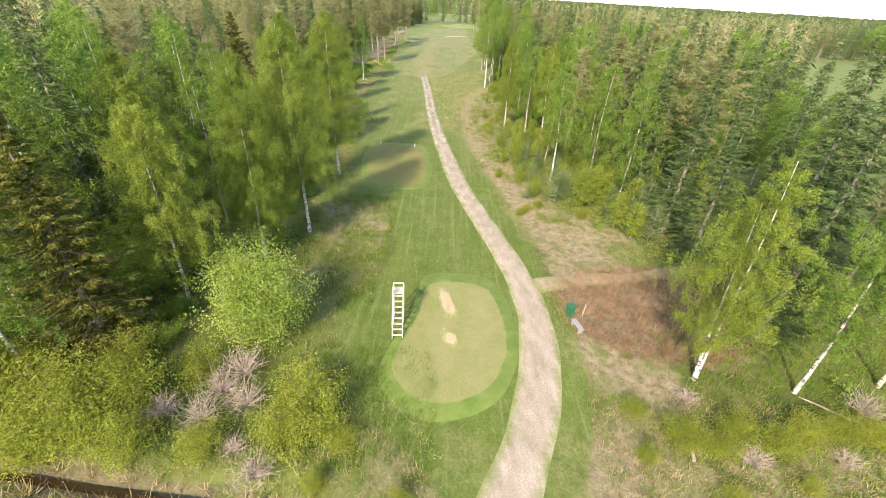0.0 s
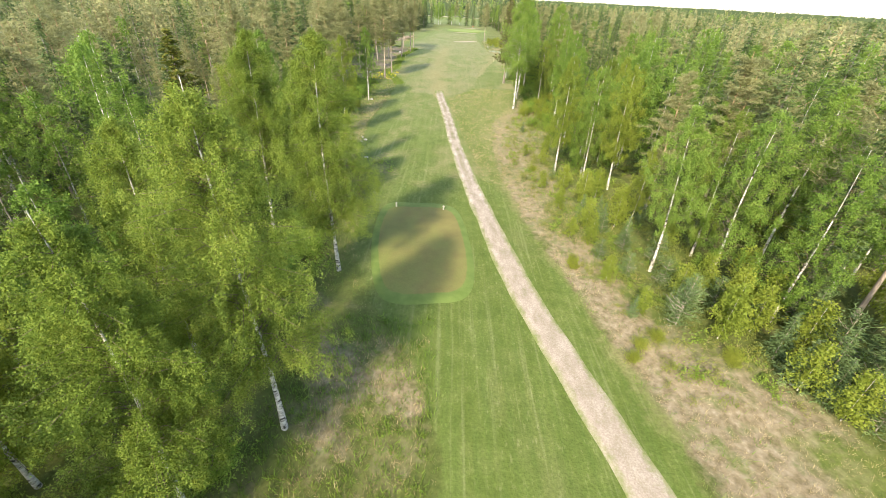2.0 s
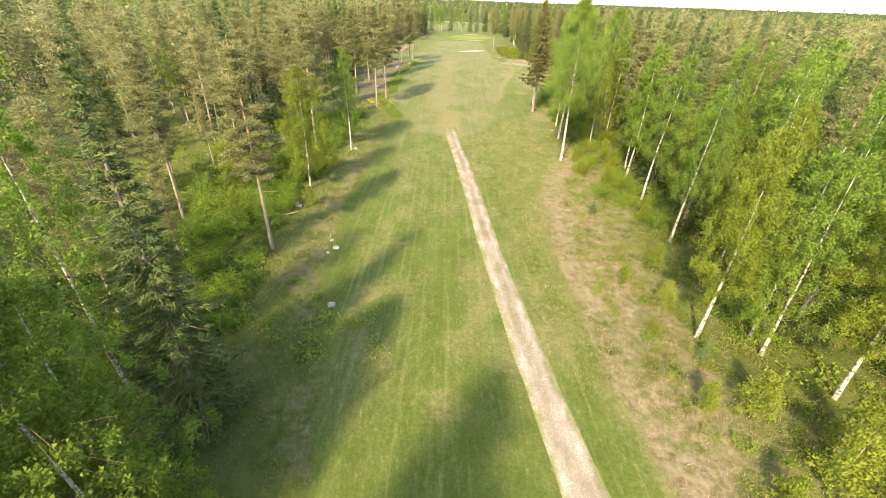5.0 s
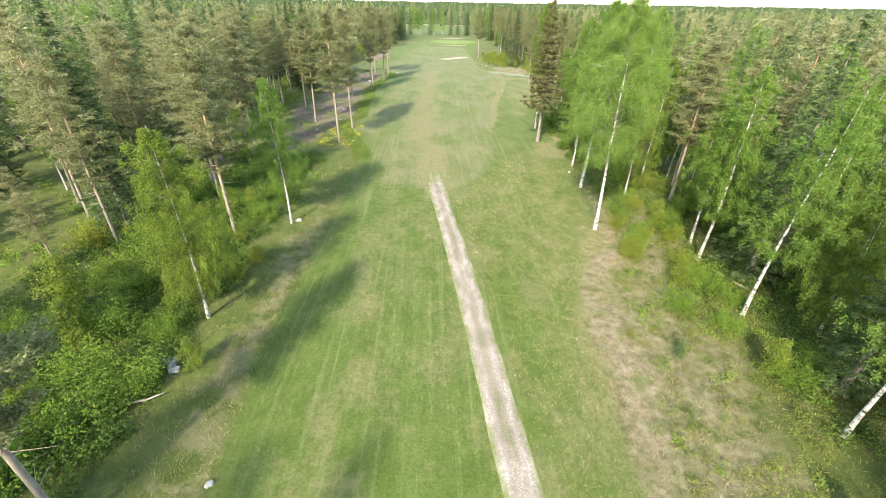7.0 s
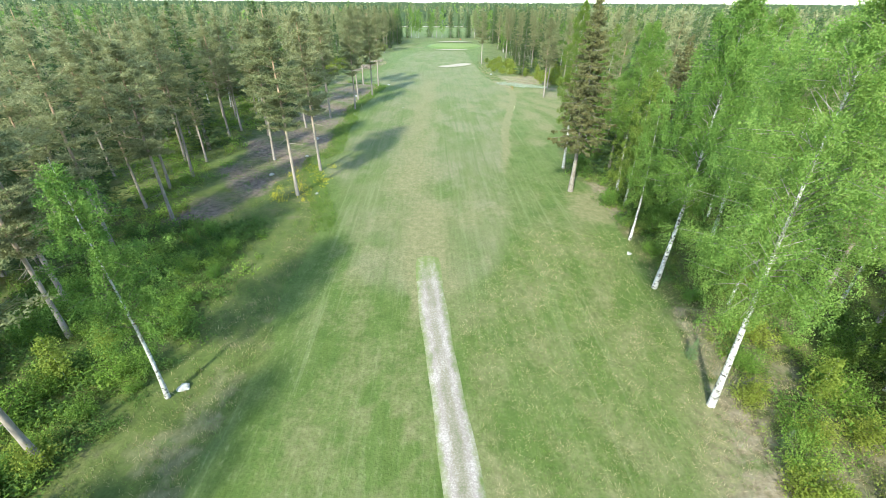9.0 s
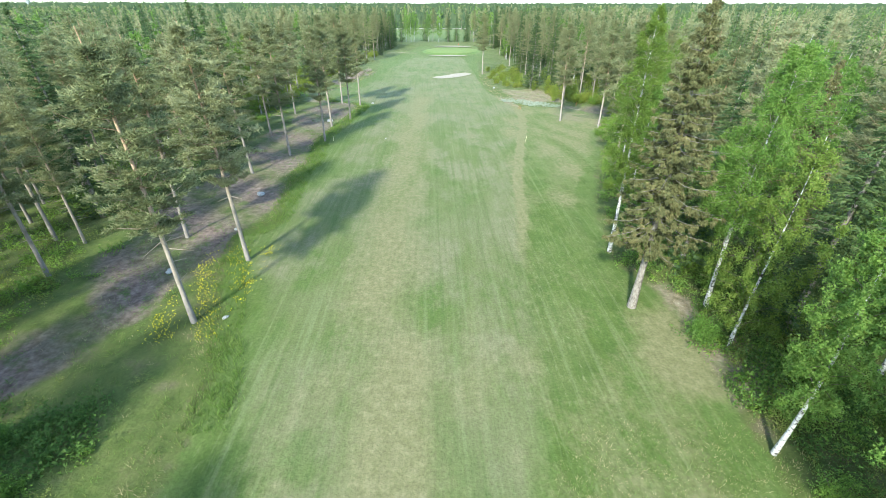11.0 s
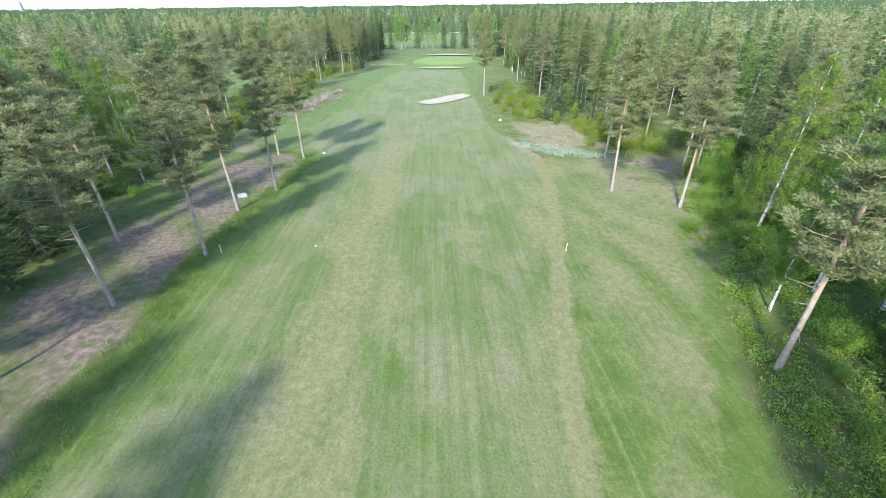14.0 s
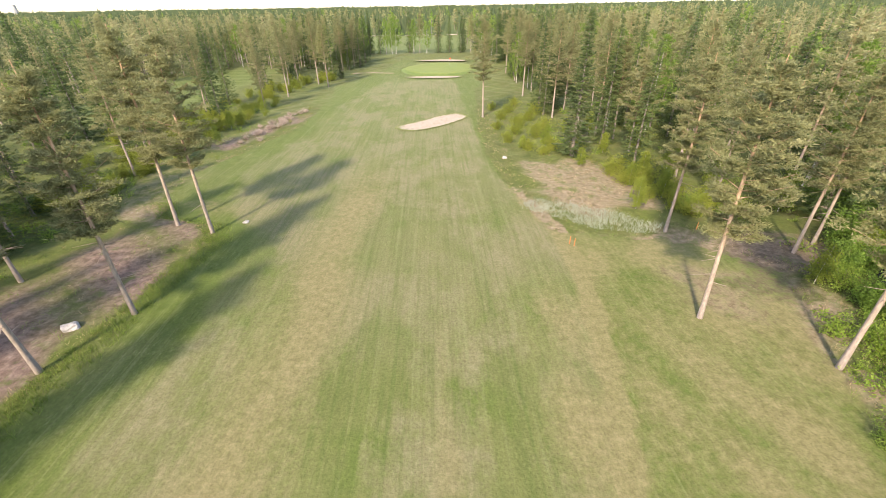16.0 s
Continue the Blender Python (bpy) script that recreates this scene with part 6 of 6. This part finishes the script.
tufts("meadow_grass", 3200, STRAW_BLADE, lambda x, y: 1.0 if (-24 < x < 0 and 3.6 < y < 8 and r.random() < 0.6) or (-11 < x < -5 and 17 < y < 32 and r.random() < 0.7) or 8 < x < 30 and 2 < y < 9 else 0.0, "pale dead grass and stalks beside the ditch", 0.3, 8)
tufts("meadow_herbs", 7000, FERN_LEAF, lambda x, y: 1.0 if (-24 < x < 0 and (0.5 < y < 2.2 or 4.3 < y < 12)) or (-13 < x < -4.6 and 15 < y < 34) or (14 < x < 34 and 5 < y < 15) or (8 < x < 30 and 2 < y < 9 and r.random() < 0.4) else 0.0, "fresh green herbs growing through the dead grass", 0.34, 8, 0.09)
tufts("verge_straw", 3600, STRAW_BLADE, lambda x, y: (0.9 if r.random() < 0.6 else 0.2) if 40 < y < 108 and (0.3 < x - near(y, RIGHT_Y, RIGHT_X) < 12 or 0 < near(y, LEFT_Y, LEFT_X) - x < 5) else 0.0, "dead grass standing between the turf and the wood", 0.24, 8)
tufts("verge_herbs", 5600, GRASS_BLADE, lambda x, y: 1.0 if 40 < y < 140 and (1.5 < x - near(y, RIGHT_Y, RIGHT_X) < 14 or 0 < near(y, LEFT_Y, LEFT_X) - x < 9) else 0.0, "green grass and herbs between the turf and the wood", 0.26, 8)
def rough_weight(x, y):
    """The uncut half of the hole beside the gravel, before the fairway begins."""
    return 1.0 if 58 < y < 118 and np.interp(y, (58, 85, 105, 118), (0.2, -3, -5, 2)) < x < near(y, RIGHT_Y, RIGHT_X) + 1 else 0.0


tufts("rough_grass", 3600, GRASS_BLADE, rough_weight, "uneven green tufts in the uncut rough", 0.17, 7, 0.09)
tufts("rough_straw", 4200, STRAW_BLADE, rough_weight, "pale straw tufts in the uncut rough", 0.15, 7, 0.09)
tufts("edge_grass", 3200, GRASS_BLADE, lambda x, y: 1.0 if 118 < y < 205 and -0.9 < x - near(y, LEFT_Y, LEFT_X) < 1.6 else 0.0, "deep green uncut grass along the heath", 0.4, 8)
tufts("dandelions", 620, PETAL, lambda x, y: 1.0 if -24.6 < x < -19 and 125 < y < 137 and r.random() < 0.5 + 0.5 * math.sin(x * 2.1 + y) else 0.0, "yellow dandelions flowering beside the fairway", 0.12, 3, 0.45)
tufts("pond_reeds", 620, REED_BLADE, lambda x, y: 1.0 if ((x - 16.8) / 6.0) ** 2 + ((y - 199 + 0.5 * (x - 16.8)) / 2.5) ** 2 < 1 else 0.0, "grey dead reeds in a small marshy hollow", 0.5, 6)

# ---- things on the course ----
def lookout():
    """A white wooden ladder-stair with a small platform, for looking over the tee."""
    root = new("lookout_stairs")
    n, top, run, wide = 8, 2.35, 1.5, 0.64
    pitch = Matrix.Rotation(-math.atan2(run, top), 4, "X")
    for s in (-1, 1):
        bm = bmesh.new()
        box(bm, s * wide / 2, run / 2, top / 2, 0.05, 0.12, math.hypot(top, run), pitch)
        part_bm("stringer", bm, WHITE_WOOD, root)
        for yy in (run + 0.05, run + 0.72):
            bm = bmesh.new()
            box(bm, s * wide / 2, yy, 1.3, 0.09, 0.09, 2.7)
            part_bm("post", bm, WHITE_WOOD, root)
        bm = bmesh.new()
        box(bm, s * wide / 2, run / 2 - 0.02, top / 2 + 0.75, 0.05, 0.07, math.hypot(top, run) * 0.9, pitch)
        part_bm("handrail", bm, WHITE_WOOD, root)
        bm = bmesh.new()
        box(bm, s * wide / 2, run + 0.38, 2.66, 0.05, 0.72, 0.07)
        part_bm("guard_rail", bm, WHITE_WOOD, root)
    for k in range(n):
        f = (k + 0.7) / n
        bm = bmesh.new()
        box(bm, 0, run * f, top * f, wide, 0.13, 0.04)
        part_bm("tread", bm, WHITE_WOOD, root)
    for k in range(4):
        bm = bmesh.new()
        box(bm, 0, run + 0.12 + 0.18 * k, top, wide + 0.1, 0.165, 0.04)
        part_bm("platform_board", bm, WHITE_WOOD, root)
    bm = bmesh.new()
    box(bm, 0, run + 0.74, 2.66, wide, 0.05, 0.09)
    part_bm("guard_rail", bm, WHITE_WOOD, root)
    root.matrix_basis = pose(-2.52, 12.75, 0.0, 0, 0, 4)
    tagged(root, "white wooden lookout stairs with platform beside the tee", "stairs")


lookout()


def waste_bin(x, y):
    root = new("waste_bin")
    bm = bmesh.new()
    box(bm, 0, 0, 0.45, 0.5, 0.45, 0.8)
    part_bm("body", bm, GREEN_PLASTIC, root)
    bm = bmesh.new()
    box(bm, 0, 0, 0.9, 0.56, 0.52, 0.1)
    part_bm("lid", bm, GREEN_PLASTIC, root)
    for s in (-0.18, 0.18):
        bm = bmesh.new()
        bmesh.ops.create_cone(bm, cap_ends=True, segments=10, radius1=0.07, radius2=0.07, depth=0.05, matrix=Matrix.Translation((s, -0.2, 0.06)) @ Matrix.Rotation(math.pi / 2, 4, "Y"))
        part_bm("wheel", bm, TWIG, root)
    root.matrix_basis = pose(x, y, 0.0, 0, 0, 20)
    tagged(root, "green plastic waste bin in the rough beside the path", "bin")


def bench(x, y):
    root = new("bench")
    for k in range(3):
        bm = bmesh.new()
        box(bm, -0.13 + 0.13 * k, 0, 0.45, 0.11, 1.15, 0.045)
        part_bm("slat", bm, GREY_BOARD, root)
    for s in (-0.42, 0.42):
        bm = bmesh.new()
        box(bm, 0, s, 0.2, 0.36, 0.07, 0.44)
        part_bm("leg", bm, GREY_BOARD, root)
    root.matrix_basis = pose(x, y, 0.0, 0, 0, 14)
    tagged(root, "weathered grey plank bench beside the path", "bench")


def post(name, x, y, h, r0, mat, label, lean=0.0, cap=None):
    root = new(name)
    bm = bmesh.new()
    bmesh.ops.create_cone(bm, cap_ends=True, segments=10, radius1=r0, radius2=r0 * 0.92, depth=h, matrix=Matrix.Translation((0, 0, h / 2 - 0.03)))
    part_bm("shaft", bm, mat, root)
    if cap:
        bm = bmesh.new()
        bmesh.ops.create_uvsphere(bm, u_segments=10, v_segments=6, radius=r0 * 1.3, matrix=Matrix.Translation((0, 0, h)) @ Matrix.Diagonal((1, 1, 0.6, 1)))
        part_bm("cap", bm, cap, root)
    root.matrix_basis = pose(x, y, float(height_at(np.array([x]), np.array([y]))[0]), lean, lean * 0.6, 0)
    return tagged(root, label, "post")


waste_bin(9.0, 15.9)
bench(9.15, 14.5)
post("white_post", 9.9, 15.9, 1.0, 0.04, WHITE_WOOD, "white painted marker post in brown brush", 3, WHITE_WOOD)
for x, y in [(-4.5, 50.6), (-9.3, 50.8)]:
    post("tee_marker", x, y, 0.5, 0.09, WHITE_WOOD, "small white tee marker on the tee's corner", 0, WHITE_WOOD)
for x, y in [(13.3, 193.4), (25.9, 195.3), (37.3, 194.6), (13.6, 193.0)]:
    post("hazard_stake", x, y, 0.8, 0.045, ORANGE, "short orange hazard stake at the fairway's edge", 2)

for x, y in [(10.0, 169.6), (-20.7, 170.7)]:
    post("hazard_stake", x, y, 0.85, 0.04, STAKE_PALE, "short pale yellow hazard stake at the fairway's edge", 2)


def flag():
    root = new("flagstick")
    bm = bmesh.new()
    bmesh.ops.create_cone(bm, cap_ends=True, segments=8, radius1=0.03, radius2=0.02, depth=2.3, matrix=Matrix.Translation((0, 0, 1.15)))
    part_bm("pole", bm, WHITE_WOOD, root)
    bm = bmesh.new()
    box(bm, 0.26, 0, 2.08, 0.5, 0.02, 0.36)
    part_bm("flag", bm, RED, root, "red cloth flag")
    root.matrix_basis = pose(8.0, 322, 0.6)
    tagged(root, "white flagstick with red flag on the putting green", "flag")


flag()


def boulder(x, y, size, seed, label):
    bm = bmesh.new()
    bmesh.ops.create_icosphere(bm, subdivisions=3, radius=1)
    q = random.Random(seed)
    a, b, c = (q.uniform(0, 9) for _ in range(3))
    for v in bm.verts:
        n = noise.noise(v.co * 1.1 + Vector((a, b, c))) * 0.45 + noise.noise(v.co * 2.7 + Vector((c, a, b))) * 0.16
        v.co *= 1 + n
        v.co = Vector((v.co.x * size, v.co.y * size * q.uniform(0.98, 1.02) * 0.8, v.co.z * size * 0.55))
    me = bpy.data.meshes.new("boulder")
    bm.to_mesh(me)
    bm.free()
    me.materials.append(STONE)
    ob = new("boulder", me)
    ob.matrix_basis = pose(x, y, float(height_at(np.array([x]), np.array([y]))[0]) + size * 0.2, 0, 0, seed * 40)
    tagged(ob, label, "boulder", "boulders along the fairway")


for k, (x, y, s) in enumerate([(-16.5, 72.8, 0.26), (-17.2, 74.1, 0.2), (-22.8, 81.4, 0.5), (-22.3, 80.8, 0.35), (-20.3, 99.9, 0.33), (10.3, 113.7, 0.22), (-38.8, 174.4, 0.6), (-24.7, 149.1, 0.45), (-24.0, 183.9, 0.55), (-17.9, 199.5, 0.3), (11.3, 217.6, 0.4), (27.2, 171.2, 0.35), (-15.0, 65.2, 0.3), (-17, 72.0, 0.16), (-19.5, 127.2, 0.22), (-12.5, 171.5, 0.16), (-26.4, 133, 0.35), (-24, 140.4, 0.25)]):
    boulder(x, y, s, k + 1, "pale grey granite boulder lying in rough grass")


def stump(x, y):
    root = new("tree_stump")
    v, f = tube([(0, 0, -0.1), (0, 0, 0.15), (0, 0, 0.4)], (0.4, 0.32, 0.29), 14)
    part("trunk", mesh("trunk", v, f, GREY_TWIG), root)
    bm = bmesh.new()
    bmesh.ops.create_circle(bm, cap_ends=True, segments=14, radius=0.285, matrix=Matrix.Translation((0, 0, 0.395)))
    part_bm("cut_face", bm, STRAW_BLADE, root)
    for k in range(14):
        bm = bmesh.new()
        box(bm, 0, 0, 0, 0.09, random.uniform(0.5, 1.0), 0.06, None)
        ob = part_bm("split_log", bm, GREY_TWIG, root)
        ob.matrix_basis = pose(random.uniform(-0.9, 0.2), random.uniform(-0.7, 0.7), 0.06 + random.uniform(0, 0.3), random.uniform(-15, 15), random.uniform(-15, 15), random.uniform(30, 100))
    root.matrix_basis = pose(x, y, 0)
    tagged(root, "old tree stump with splintered grey wood around it", "stump")


stump(-15.3, 37.6)
stump(-34.7, 34.4)


def fallen_log(x, y, length, turn):
    v, f = tube([(0, 0, 0.12), (length * 0.3, 0.05, 0.14), (length * 0.7, -0.06, 0.2), (length, 0.05, 0.35)], (0.09, 0.08, 0.06, 0.02), 7)
    ob = new("fallen_log", mesh("fallen_log", v, f, GREY_TWIG))
    ob.matrix_basis = pose(x, y, float(height_at(np.array([x]), np.array([y]))[0]), 0, 0, turn)
    tagged(ob, "thin grey fallen log lying in the undergrowth", "log", "fallen logs")


for spot in [(-19, 18.5, 3.2, -20), (-21, 16.8, 2.4, 5), (-9, 1.2, 2.5, 40), (12.6, 5.6, 2.2, 70), (23, 8.2, 3, 150), (-24.5, 78, 3, 15), (14.5, 81, 2.5, 60), (16.5, 88, 3, 120)]:
    fallen_log(*spot)

# a chimney far off beyond the forest, and the white rail of a road past the green
root = new("power_plant")
v, f = tube([(0, 0, 0), (0, 0, 25), (0, 0, 50)], (9, 8, 7), 20)
part("chimney", mesh("chimney", v, f, CONCRETE, smooth=True), root)
bm = bmesh.new()
box(bm, 20, 0, 9, 26, 26, 18)
part_bm("hall", bm, CONCRETE, root)
root.matrix_basis = pose(-1610, 2072, 0)
tagged(root, "distant grey concrete chimney with a low hall", "chimney")
rail = new("road_barrier")
for k in range(14):
    bm = bmesh.new()
    box(bm, -54 + k * 10.3, 0, 0.8, 8.6 if k % 3 else 5.0, 0.2, 0.5)
    part_bm("panel", bm, WHITE_WOOD, rail)
rail.matrix_basis = pose(0, 508, 0)
tagged(rail, "long low white barrier beyond the far field", "barrier")
